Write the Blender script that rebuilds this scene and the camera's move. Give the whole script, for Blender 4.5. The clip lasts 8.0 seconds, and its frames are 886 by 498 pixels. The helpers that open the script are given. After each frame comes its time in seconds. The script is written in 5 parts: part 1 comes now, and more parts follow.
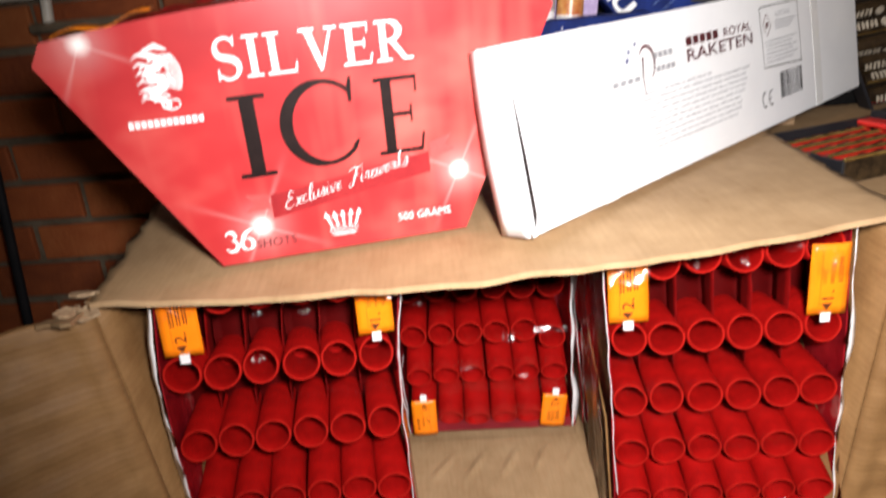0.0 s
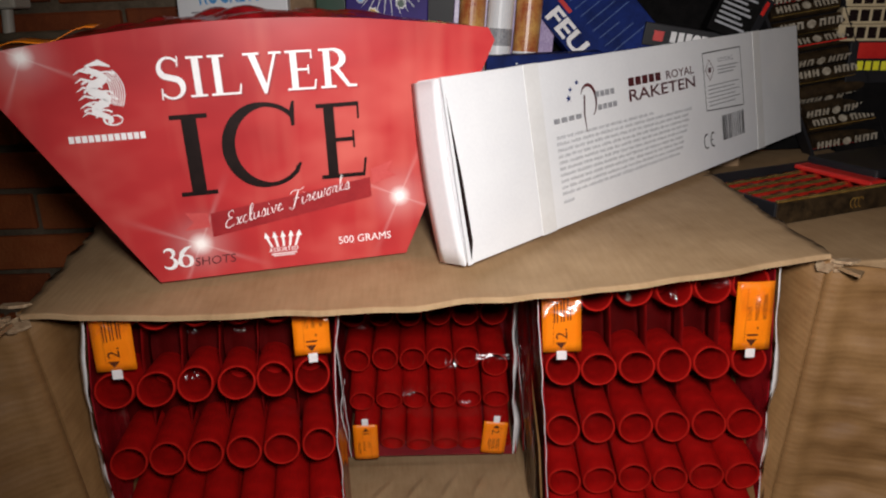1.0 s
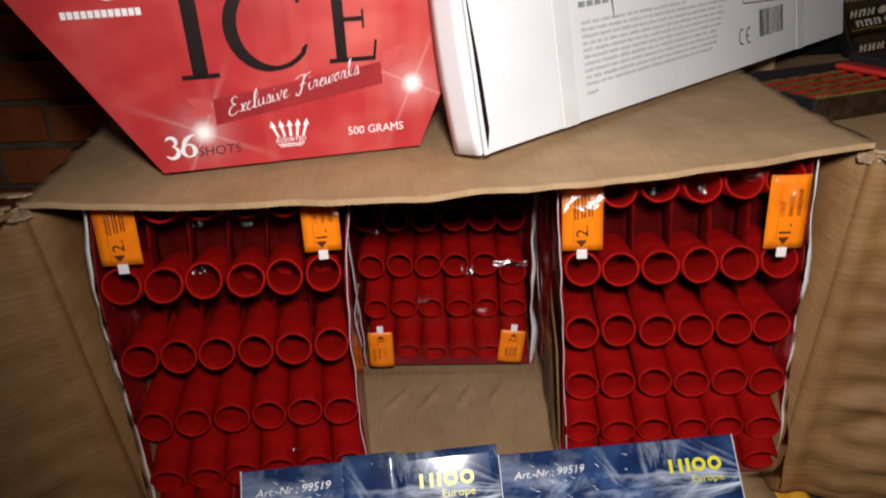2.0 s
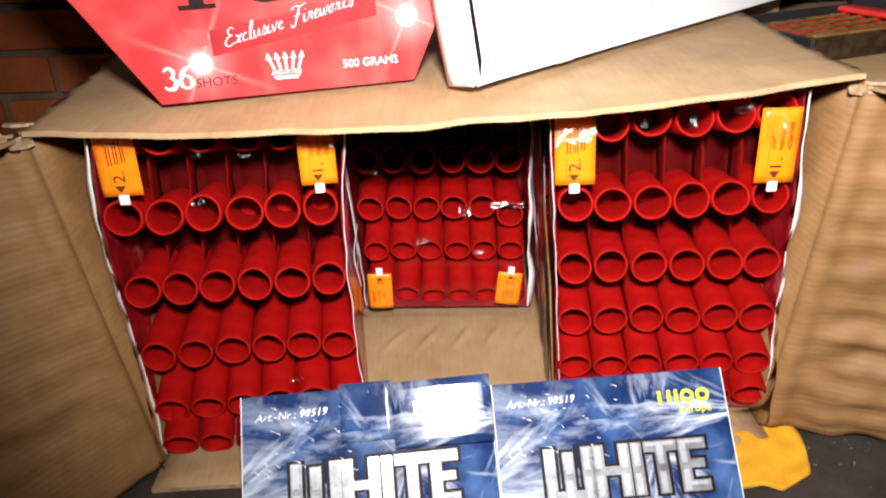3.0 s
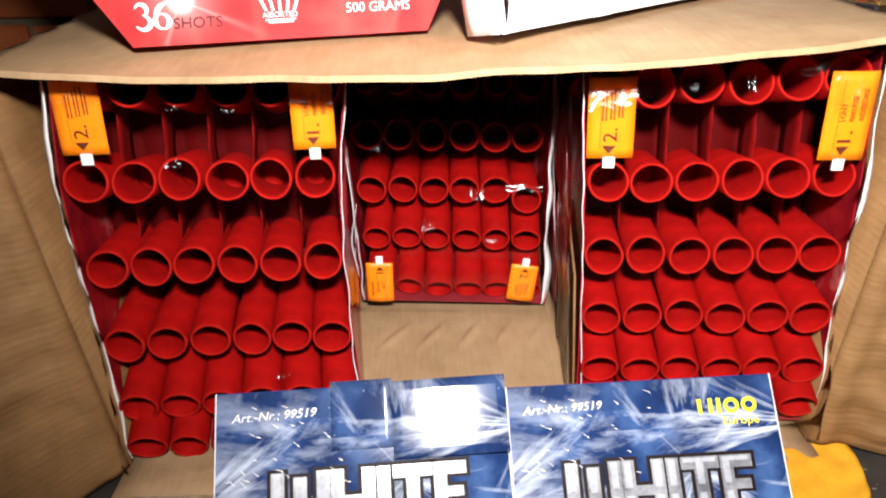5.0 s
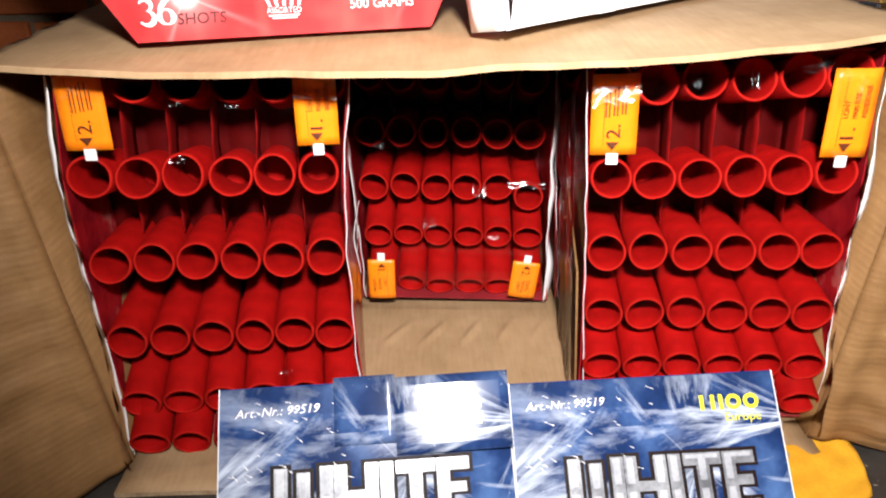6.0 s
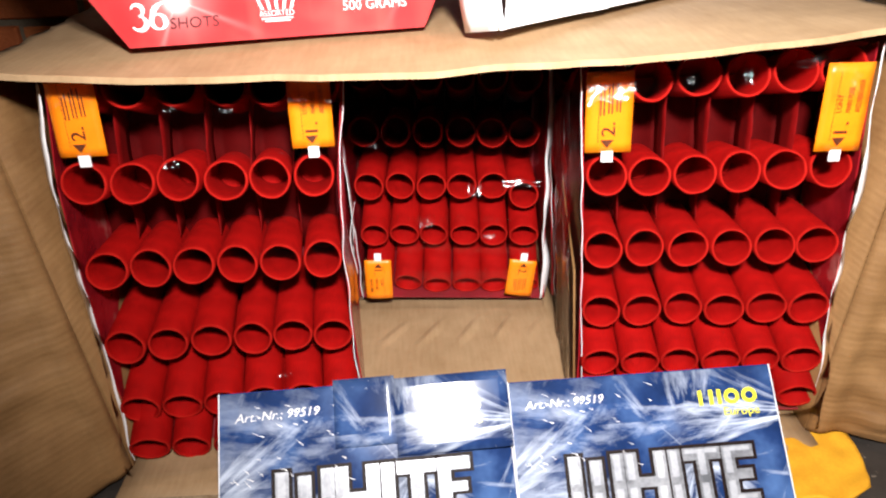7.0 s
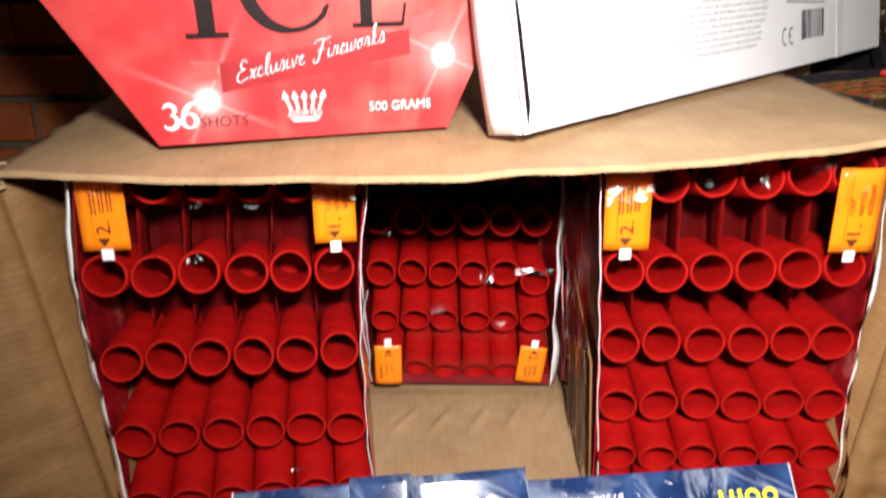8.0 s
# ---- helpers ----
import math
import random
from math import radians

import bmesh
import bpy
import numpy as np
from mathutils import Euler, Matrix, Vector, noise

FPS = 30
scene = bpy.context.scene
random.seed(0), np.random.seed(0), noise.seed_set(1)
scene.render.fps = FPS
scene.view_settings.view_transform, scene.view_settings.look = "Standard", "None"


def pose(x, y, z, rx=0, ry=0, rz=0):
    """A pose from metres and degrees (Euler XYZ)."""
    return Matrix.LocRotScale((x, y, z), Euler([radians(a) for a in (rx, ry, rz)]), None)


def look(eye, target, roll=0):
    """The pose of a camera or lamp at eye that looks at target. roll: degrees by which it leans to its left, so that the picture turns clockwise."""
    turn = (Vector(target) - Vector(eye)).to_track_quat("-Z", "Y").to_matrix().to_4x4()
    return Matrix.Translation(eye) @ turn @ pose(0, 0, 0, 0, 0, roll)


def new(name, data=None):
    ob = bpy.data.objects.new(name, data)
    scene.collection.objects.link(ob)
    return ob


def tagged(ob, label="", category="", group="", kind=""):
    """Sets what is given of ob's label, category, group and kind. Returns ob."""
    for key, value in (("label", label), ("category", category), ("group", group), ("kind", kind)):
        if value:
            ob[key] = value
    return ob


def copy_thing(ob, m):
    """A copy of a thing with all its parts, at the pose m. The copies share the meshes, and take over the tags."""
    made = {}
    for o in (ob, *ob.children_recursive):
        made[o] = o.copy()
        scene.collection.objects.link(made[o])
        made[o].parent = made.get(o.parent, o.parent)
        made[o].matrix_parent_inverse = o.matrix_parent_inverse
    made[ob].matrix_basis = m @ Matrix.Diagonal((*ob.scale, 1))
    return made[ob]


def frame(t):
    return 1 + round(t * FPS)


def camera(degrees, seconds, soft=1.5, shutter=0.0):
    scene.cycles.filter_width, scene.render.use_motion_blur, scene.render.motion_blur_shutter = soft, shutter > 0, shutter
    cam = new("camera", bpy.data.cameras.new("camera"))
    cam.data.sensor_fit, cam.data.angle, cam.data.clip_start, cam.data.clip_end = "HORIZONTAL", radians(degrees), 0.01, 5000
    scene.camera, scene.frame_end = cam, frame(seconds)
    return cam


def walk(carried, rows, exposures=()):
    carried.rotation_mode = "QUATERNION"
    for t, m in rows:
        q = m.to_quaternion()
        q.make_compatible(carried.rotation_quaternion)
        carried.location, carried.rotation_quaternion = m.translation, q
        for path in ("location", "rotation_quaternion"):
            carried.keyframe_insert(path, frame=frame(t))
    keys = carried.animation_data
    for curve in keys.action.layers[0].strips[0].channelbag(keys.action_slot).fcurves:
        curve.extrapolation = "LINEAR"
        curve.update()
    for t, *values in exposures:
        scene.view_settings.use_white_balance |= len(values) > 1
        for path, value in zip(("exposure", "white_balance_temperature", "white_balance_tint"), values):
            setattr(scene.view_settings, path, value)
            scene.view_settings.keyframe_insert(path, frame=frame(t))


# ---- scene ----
cam = camera(63.4, 8.0, 2.1, 0.4)
PATH = [
    (0, (0.042, -0.007, 0.583), (-0.128, 1.854, -0.13), -5.6),
    (0.1, (0.057, -0.016, 0.582), (-0.132, 1.859, -0.066), -6.1),
    (0.2, (0.060, -0.018, 0.588), (-0.101, 1.863, -0.049), -5.2),
    (0.3, (0.063, -0.019, 0.591), (-0.057, 1.868, -0.018), -4.1),
    (0.4, (0.066, -0.020, 0.588), (-0.043, 1.872, -0.014), -3.6),
    (0.5, (0.067, -0.018, 0.59), (-0.045, 1.877, -0.039), -3.2),
    (1, (0.073, -0.017, 0.584), (-0.014, 1.873, -0.064), -2.6),
    (1.5, (0.074, -0.008, 0.571), (-0.04, 1.863, -0.127), -2.2),
    (2, (0.076, -0.002, 0.538), (-0.074, 1.819, -0.275), -3.2),
    (2.2, (0.076, -0.005, 0.525), (-0.051, 1.822, -0.278), -1.3),
    (3.3, (0.095, -0.029, 0.5), (-0.092, 1.743, -0.408), -4.1),
    (3.5, (0.084, 0.018, 0.468), (-0.091, 1.805, -0.414), -4.0),
    (4, (0.068, 0.046, 0.45), (-0.121, 1.829, -0.436), -3.4),
    (4.5, (0.072, 0.044, 0.45), (-0.105, 1.839, -0.413), -2.0),
    (6, (0.067, 0.041, 0.448), (-0.1, 1.835, -0.42), -1.6),
    (6.5, (0.071, 0.038, 0.453), (-0.086, 1.841, -0.397), -1.6),
    (7, (0.065, 0.042, 0.451), (-0.087, 1.833, -0.426), -2.4),
    (7.5, (0.04, 0.044, 0.45), (-0.116, 1.848, -0.399), -2.2),
    (8, (0.039, 0.049, 0.477), (-0.08, 1.912, -0.241), -1.3),
]
EXPOSURES = [(0.0, 0.78), (0.5, -0.06), (1.0, -0.50), (1.5, -0.64), (2.0, -0.36), (2.2, 0.1), (3.3, 1.08), (3.5, 1.08), (4.0, 1.12), (4.5, 1.12), (6.0, 1.12), (7.0, 1.12), (7.5, 1.15), (8.0, 0.92)]
walk(cam, [(t, look(eye, target, roll)) for t, eye, target, roll in PATH], EXPOSURES)

# ---- light ----
world = bpy.data.worlds.new("room_world")
scene.world = world
world.use_nodes = True
world.node_tree.nodes["Background"].inputs[0].default_value = (0.9, 0.75, 0.6, 1)
world.node_tree.nodes["Background"].inputs[1].default_value = 0.006


def area_lamp(name, m, size, watts, colour):
    data = bpy.data.lights.new(name, "AREA")
    data.shape, data.size, data.energy, data.color = "DISK", size, watts, colour
    ob = new(name, data)
    ob.matrix_world = m
    return ob


# the lamp that is held beside the camera: a beam with a soft edge
beam = bpy.data.lights.new("hand_lamp", "SPOT")
beam.energy, beam.color, beam.spot_size, beam.spot_blend, beam.shadow_soft_size = 42.0, (1.0, 0.965, 0.95), radians(104), 1.0, 0.032
new("hand_lamp", beam).matrix_world = look((0.115, -0.03, 0.645), (0.165, 0.60, 0.41))
# a dim fill lamp on the ceiling, added out of view
area_lamp("ceiling_fill_light", look((0.5, -0.2, 2.36), (0.5, -0.2, 0.0)), 0.35, 1.2, (1.0, 0.72, 0.45))


# ---- materials ----
class Nodes:
    """A small helper to write node trees in few lines."""

    def __init__(self, name, rough=0.6, metal=0.0, spec=0.5):
        self.mat = bpy.data.materials.new(name)
        self.mat.use_nodes = True
        self.t = self.mat.node_tree
        self.b = self.t.nodes["Principled BSDF"]
        self.b.inputs["Roughness"].default_value = rough
        self.b.inputs["Metallic"].default_value = metal
        self.b.inputs["Specular IOR Level"].default_value = spec

    def n(self, kind, **kw):
        node = self.t.nodes.new(kind)
        for key, value in kw.items():
            node.inputs[key.replace("_", " ")].default_value = value
        return node

    def link(self, a, b):
        self.t.links.new(a, b)

    def coords(self, scale=(1, 1, 1), turn=(0, 0, 0)):
        c = self.n("ShaderNodeTexCoord")
        m = self.n("ShaderNodeMapping")
        m.inputs["Scale"].default_value = scale
        m.inputs["Rotation"].default_value = [radians(a) for a in turn]
        self.link(c.outputs["Object"], m.inputs["Vector"])
        return m.outputs["Vector"]

    def noise(self, vec, scale, detail=4, rough=0.55):
        k = self.n("ShaderNodeTexNoise", Scale=scale, Detail=detail, Roughness=rough)
        self.link(vec, k.inputs["Vector"])
        return k.outputs["Fac"]

    def ramp(self, fac, stops):
        r = self.n("ShaderNodeValToRGB")
        e = r.color_ramp.elements
        while len(e) < len(stops):
            e.new(0.5)
        for el, (p, c) in zip(e, stops):
            el.position, el.color = p, (*c, 1)
        self.link(fac, r.inputs["Fac"])
        return r.outputs["Color"]

    def mix(self, fac, a, b, blend="MIX"):
        m = self.t.nodes.new("ShaderNodeMix")
        m.data_type, m.blend_type = "RGBA", blend
        for sock, v in ((m.inputs[0], fac), (m.inputs[6], a), (m.inputs[7], b)):
            if isinstance(v, (int, float)):
                sock.default_value = v
            elif isinstance(v, tuple):
                sock.default_value = (*v, 1)
            else:
                self.link(v, sock)
        return m.outputs[2]

    def maths(self, op, a, b=0.0, clamp=False):
        m = self.t.nodes.new("ShaderNodeMath")
        m.operation, m.use_clamp = op, clamp
        for sock, v in ((m.inputs[0], a), (m.inputs[1], b)):
            if isinstance(v, (int, float)):
                sock.default_value = v
            else:
                self.link(v, sock)
        return m.outputs[0]

    def bump(self, height, strength=0.2, distance=0.001, normal=None):
        k = self.n("ShaderNodeBump", Strength=strength, Distance=distance)
        self.link(height, k.inputs["Height"])
        if normal:
            self.link(normal, k.inputs["Normal"])
        self.link(k.outputs["Normal"], self.b.inputs["Normal"])
        return k.outputs["Normal"]

    def colour(self, sock):
        self.link(sock, self.b.inputs["Base Color"])
        return self

    def rough(self, sock):
        self.link(sock, self.b.inputs["Roughness"])
        return self


def varied(name, dark, light, scale=20, rough=0.6, bump=0.15, grain=400, metal=0.0, spec=0.5, dist=0.0006):
    """Base colour that drifts between two tones, with fine grain and relief."""
    k = Nodes(name, rough, metal, spec)
    v = k.coords()
    big, fine = k.noise(v, scale), k.noise(v, grain, 3)
    both = k.maths("ADD", k.maths("MULTIPLY", big, 0.7), k.maths("MULTIPLY", fine, 0.3))
    k.colour(k.ramp(both, [(0.35, dark), (0.68, light)]))
    k.bump(both, bump, dist)
    return k.mat


def cardboard(name, dark, light, flute_axis, flute):
    """Kraft board: mottled brown, faint flute lines along one axis, soft dents."""
    k = Nodes(name, 0.62, 0, 0.35)
    v = k.coords()
    big, mid, fine = k.noise(v, 7, 5), k.noise(v, 40, 4), k.noise(v, 700, 2)
    fib = k.noise(k.coords((30, 30, 260) if flute_axis == "Z" else (260, 30, 30)), 1.0, 3)
    fac = k.maths("ADD", k.maths("MULTIPLY", big, 0.45), k.maths("ADD", k.maths("MULTIPLY", mid, 0.25), k.maths("ADD", k.maths("MULTIPLY", fib, 0.2), k.maths("MULTIPLY", fine, 0.1))))
    k.colour(k.ramp(fac, [(0.36, dark), (0.64, light)]))
    w = k.n("ShaderNodeTexWave", Scale=52, Distortion=1.4, Detail=2)
    w.bands_direction = flute_axis
    k.link(v, w.inputs["Vector"])
    h = k.maths("ADD", k.maths("MULTIPLY", w.outputs["Fac"], flute), k.maths("MULTIPLY", big, 2.5))
    k.bump(h, 0.35, 0.002)
    return k.mat


# board tones carry some of the light: sides and flaps darker, top paler
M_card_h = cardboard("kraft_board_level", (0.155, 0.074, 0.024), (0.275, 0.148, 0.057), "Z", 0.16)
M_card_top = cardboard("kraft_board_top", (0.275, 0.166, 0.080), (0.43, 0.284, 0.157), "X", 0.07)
M_card_edge = varied("board_edge", (0.25, 0.15, 0.08), (0.5, 0.36, 0.22), 120, 0.8, 0.6)
M_tube = varied("red_paper_tube", (0.215, 0.0013, 0.0011), (0.345, 0.003, 0.0024), 60, 0.8, 0.12, 900, 0, 0.08)
# cut paper rim, coloured brighter than the body to carry the light it catches
M_tube_rim_lit = varied("lit_red_cut_paper", (0.29, 0.006, 0.004), (0.42, 0.012, 0.008), 90, 0.85, 0.15, 900, 0, 0.05)
# red card with the shade behind the tubes put into its colour
M_shadowed = varied("shaded_red_card", (0.14, 0.004, 0.008), (0.24, 0.008, 0.014), 30, 0.5, 0.15)
# red paper between tube rows, with the cavity's shade put into its colour
M_spacer_shade = varied("shaded_crimson_paper", (0.05, 0.0009, 0.0011), (0.085, 0.0015, 0.0018), 40, 0.7, 0.2, 400, 0, 0.06)
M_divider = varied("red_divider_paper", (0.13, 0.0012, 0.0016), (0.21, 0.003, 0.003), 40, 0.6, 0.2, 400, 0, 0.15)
M_white = varied("white_card", (0.74, 0.74, 0.76), (0.84, 0.84, 0.85), 9, 0.42, 0.08, 300)
M_paper = varied("white_paper_edge", (0.62, 0.6, 0.6), (0.8, 0.79, 0.79), 60, 0.5, 0.5)
M_orange = varied("orange_label_paper", (0.85, 0.20, 0.004), (0.93, 0.265, 0.007), 40, 0.35, 0.2, 300)
M_ink = varied("black_ink", (0.007, 0.003, 0.003), (0.015, 0.007, 0.006), 80, 0.5, 0.05, 400, 0, 0.12)
M_brown_ink = varied("brown_ink", (0.06, 0.016, 0.005), (0.12, 0.03, 0.008), 80, 0.45, 0.05)
M_maroon_ink = varied("maroon_ink", (0.055, 0.010, 0.013), (0.10, 0.016, 0.02), 40, 0.4, 0.05)
M_grey_ink = varied("grey_ink", (0.22, 0.22, 0.24), (0.38, 0.38, 0.4), 200, 0.5, 0.05)
M_pale_ink = varied("pale_grey_ink", (0.36, 0.36, 0.38), (0.5, 0.5, 0.52), 200, 0.5, 0.05)
M_pale_red = varied("pale_red_ink", (0.46, 0.06, 0.06), (0.56, 0.10, 0.09), 30, 0.32, 0.05)
M_white_ink = varied("white_ink", (0.74, 0.72, 0.72), (0.84, 0.82, 0.82), 60, 0.32, 0.05)
M_ribbon = varied("deep_red_ink", (0.24, 0.014, 0.018), (0.33, 0.026, 0.028), 30, 0.32, 0.05)
M_yellow_ink = varied("yellow_ink", (0.72, 0.66, 0.02), (0.82, 0.76, 0.05), 60, 0.35, 0.05)
M_blue_ink = varied("light_blue_ink", (0.06, 0.28, 0.62), (0.09, 0.36, 0.72), 60, 0.4, 0.05)
M_silver = varied("silver_print", (0.12, 0.125, 0.14), (0.40, 0.41, 0.44), 30, 0.3, 0.05, 300, 0.25)
M_silver_lit = varied("pale_silver_print", (0.26, 0.27, 0.30), (0.48, 0.49, 0.52), 30, 0.5, 0.05, 300, 0.1)
M_black = varied("black_card", (0.010, 0.010, 0.012), (0.02, 0.018, 0.02), 15, 0.45, 0.1, 400, 0, 0.2)
M_black_soft = varied("matt_black_fabric", (0.004, 0.004, 0.004), (0.010, 0.009, 0.009), 50, 0.9, 0.2, 400, 0, 0.05)
M_navy = varied("navy_card", (0.004, 0.010, 0.065), (0.009, 0.026, 0.17), 30, 0.55, 0.06, 400, 0, 0.08)
M_purple = varied("deep_purple_card", (0.022, 0.010, 0.12), (0.05, 0.022, 0.24), 9, 0.5, 0.06, 400, 0, 0.2)
M_violet = varied("violet_card", (0.10, 0.03, 0.22), (0.62, 0.5, 0.7), 14, 0.35, 0.06)
M_fire = varied("fiery_print", (0.35, 0.06, 0.02), (0.72, 0.42, 0.12), 40, 0.35, 0.1)
M_gold = varied("gold_foil", (0.35, 0.2, 0.05), (0.7, 0.5, 0.16), 60, 0.25, 0.2, 500, 0.8)
M_red_print = varied("bright_red_print", (0.45, 0.012, 0.012), (0.62, 0.03, 0.02), 40, 0.35, 0.1)
M_cream = varied("cream_card", (0.42, 0.33, 0.2), (0.55, 0.45, 0.28), 40, 0.5, 0.1)
M_wood = varied("raw_wood", (0.16, 0.09, 0.045), (0.30, 0.19, 0.10), 25, 0.7, 0.3)
M_green = varied("green_card", (0.006, 0.035, 0.016), (0.012, 0.06, 0.026), 20, 0.4, 0.1)
M_yellow = varied("yellow_cloth", (0.55, 0.24, 0.010), (0.72, 0.37, 0.02), 25, 0.75, 0.4, 500, 0, 0.3, 0.002)
M_plastic = varied("off_white_plastic", (0.55, 0.5, 0.42), (0.68, 0.63, 0.54), 20, 0.45, 0.08)
M_mortar = varied("old_mortar", (0.10, 0.075, 0.05), (0.19, 0.145, 0.10), 25, 0.92, 0.9, 200, 0, 0.2, 0.003)
M_plaster = varied("dim_plaster", (0.22, 0.19, 0.16), (0.3, 0.26, 0.22), 4, 0.9, 0.3)
# glow for the added fill lamp overhead
M_lamp = bpy.data.materials.new("fill_lamp_glow")
M_lamp.use_nodes = True
M_lamp.node_tree.nodes["Principled BSDF"].inputs["Emission Color"].default_value = (1, 0.75, 0.5, 1)
M_lamp.node_tree.nodes["Principled BSDF"].inputs["Emission Strength"].default_value = 3


def brick_random():
    """Bricks: each has its own tone."""
    k = Nodes("brick_by_piece", 0.85, 0, 0.25)
    v = k.coords()
    info = k.n("ShaderNodeObjectInfo")
    fac = k.maths("ADD", k.maths("MULTIPLY", info.outputs["Random"], 0.55), k.maths("MULTIPLY", k.noise(v, 28, 5), 0.55))
    k.colour(k.ramp(fac, [(0.2, (0.15, 0.035, 0.014)), (0.6, (0.30, 0.075, 0.022)), (0.9, (0.40, 0.125, 0.04))]))
    k.bump(k.noise(v, 160, 5), 0.7, 0.003)
    return k.mat


M_brick_piece = brick_random()


def ground_material():
    """Dark, worn floor with pale specks and a slight sheen."""
    k = Nodes("dark_floor", 0.55, 0, 0.4)
    v = k.coords()
    base = k.ramp(k.noise(v, 14, 6), [(0.3, (0.018, 0.015, 0.013)), (0.7, (0.05, 0.042, 0.036))])
    specks = k.ramp(k.noise(v, 190, 2), [(0.68, (0, 0, 0)), (0.74, (1, 1, 1))])
    k.colour(k.mix(specks, base, (0.22, 0.18, 0.14)))
    k.bump(k.noise(v, 90, 5), 0.5, 0.002)
    return k.mat


M_ground = ground_material()


def film_material(name, clear, lumps, ior, rough, relief):
    """Shrink film: see-through, with a wrinkled gloss."""
    mat = bpy.data.materials.new(name)
    mat.use_nodes = True
    t = mat.node_tree
    t.nodes.clear()
    out, mixer = t.nodes.new("ShaderNodeOutputMaterial"), t.nodes.new("ShaderNodeMixShader")
    see, shine = t.nodes.new("ShaderNodeBsdfTransparent"), t.nodes.new("ShaderNodeBsdfGlossy")
    see.inputs[0].default_value = (*clear, 1)
    shine.inputs["Roughness"].default_value = rough
    co, nz, nz2 = t.nodes.new("ShaderNodeTexCoord"), t.nodes.new("ShaderNodeTexNoise"), t.nodes.new("ShaderNodeBump")
    nz.inputs["Scale"].default_value, nz.inputs["Detail"].default_value = lumps, 3
    nz.inputs["Distortion"].default_value = 1.5
    nz2.inputs["Strength"].default_value, nz2.inputs["Distance"].default_value = 0.5, relief
    fr = t.nodes.new("ShaderNodeFresnel")
    fr.inputs["IOR"].default_value = ior
    for a, b in ((co.outputs["Object"], nz.inputs["Vector"]), (nz.outputs["Fac"], nz2.inputs["Height"]), (nz2.outputs["Normal"], shine.inputs["Normal"]),
                 (fr.outputs[0], mixer.inputs[0]), (see.outputs[0], mixer.inputs[1]), (shine.outputs[0], mixer.inputs[2]), (mixer.outputs[0], out.inputs[0])):
        t.links.new(a, b)
    return mat


M_film = film_material("clear_shrink_film", (0.97, 0.96, 0.96), 20, 1.26, 0.12, 0.004)
M_film_top = film_material("wrinkled_shrink_film", (0.97, 0.95, 0.95), 25, 1.5, 0.2, 0.003)
M_foil = varied("shiny_red_wrap", (0.16, 0.004, 0.008), (0.50, 0.015, 0.02), 40, 0.16, 0.8, 120, 0, 0.6, 0.004)
M_tape = varied("glossy_tape_over_white", (0.70, 0.69, 0.68), (0.80, 0.79, 0.78), 20, 0.12, 0.3, 200)
M_tape_brown = varied("glossy_tape_over_board", (0.36, 0.24, 0.13), (0.48, 0.33, 0.2), 20, 0.15, 0.3, 200)


def poster_red():
    """Printed red sheet: soft light rays and three glints, under a gloss coat."""
    k = Nodes("red_poster_print", 0.32, 0, 0.3)
    v = k.coords()
    col = k.ramp(k.noise(k.coords((3, 3, 5), (0, 35, 0)), 2.2, 3), [(0.3, (0.31, 0.016, 0.02)), (0.52, (0.42, 0.03, 0.032)), (0.78, (0.56, 0.11, 0.09))])
    rays = k.ramp(k.noise(k.coords((16, 1, 2.0), (0, 52, 0)), 1.6, 2), [(0.54, (0, 0, 0)), (0.82, (0.28, 0.28, 0.28))])
    col = k.mix(rays, col, (0.66, 0.20, 0.15))
    rays2 = k.ramp(k.noise(k.coords((16, 1, 2.0), (0, -40, 0)), 1.9, 2), [(0.56, (0, 0, 0)), (0.84, (0.28, 0.28, 0.28))])
    col = k.mix(rays2, col, (0.66, 0.22, 0.16))
    sep = k.n("ShaderNodeSeparateXYZ")
    k.link(v, sep.inputs[0])
    for x, z, r in ((-0.068, 0.199, 0.011), (0.219, 0.0575, 0.011), (0.039, 0.032, 0.012)):
        d = k.n("ShaderNodeVectorMath")
        d.operation = "DISTANCE"
        flat = k.n("ShaderNodeVectorMath")
        flat.operation = "MULTIPLY"
        flat.inputs[1].default_value = (1, 0, 1)
        k.link(v, flat.inputs[0])
        k.link(flat.outputs[0], d.inputs[0])
        d.inputs[1].default_value = (x, 0, z)
        core = k.maths("POWER", k.maths("SUBTRACT", 1.0, k.maths("DIVIDE", d.outputs["Value"], r), True), 1.2)
        halo = k.maths("MULTIPLY", k.maths("POWER", k.maths("SUBTRACT", 1.0, k.maths("DIVIDE", d.outputs["Value"], r * 3.6), True), 2.2), 0.28)
        part_x, part_z = k.maths("SUBTRACT", sep.outputs["X"], x), k.maths("SUBTRACT", sep.outputs["Z"], z)
        turn = k.maths("MULTIPLY", k.maths("ADD", k.maths("ARCTAN2", part_z, part_x), 0.45), 2.0)
        spike = k.maths("POWER", k.maths("ABSOLUTE", k.maths("COSINE", turn)), 170.0)
        reach = k.maths("MULTIPLY", k.maths("POWER", k.maths("SUBTRACT", 1.0, k.maths("DIVIDE", d.outputs["Value"], r * 6.5), True), 1.6), 0.2)
        halo = k.maths("ADD", halo, k.maths("MULTIPLY", spike, reach))
        col = k.mix(k.maths("ADD", core, halo, True), col, (0.92, 0.85, 0.82))
    k.colour(col)
    k.bump(k.noise(v, 14, 2), 0.12, 0.004)
    return k.mat


M_poster = poster_red()


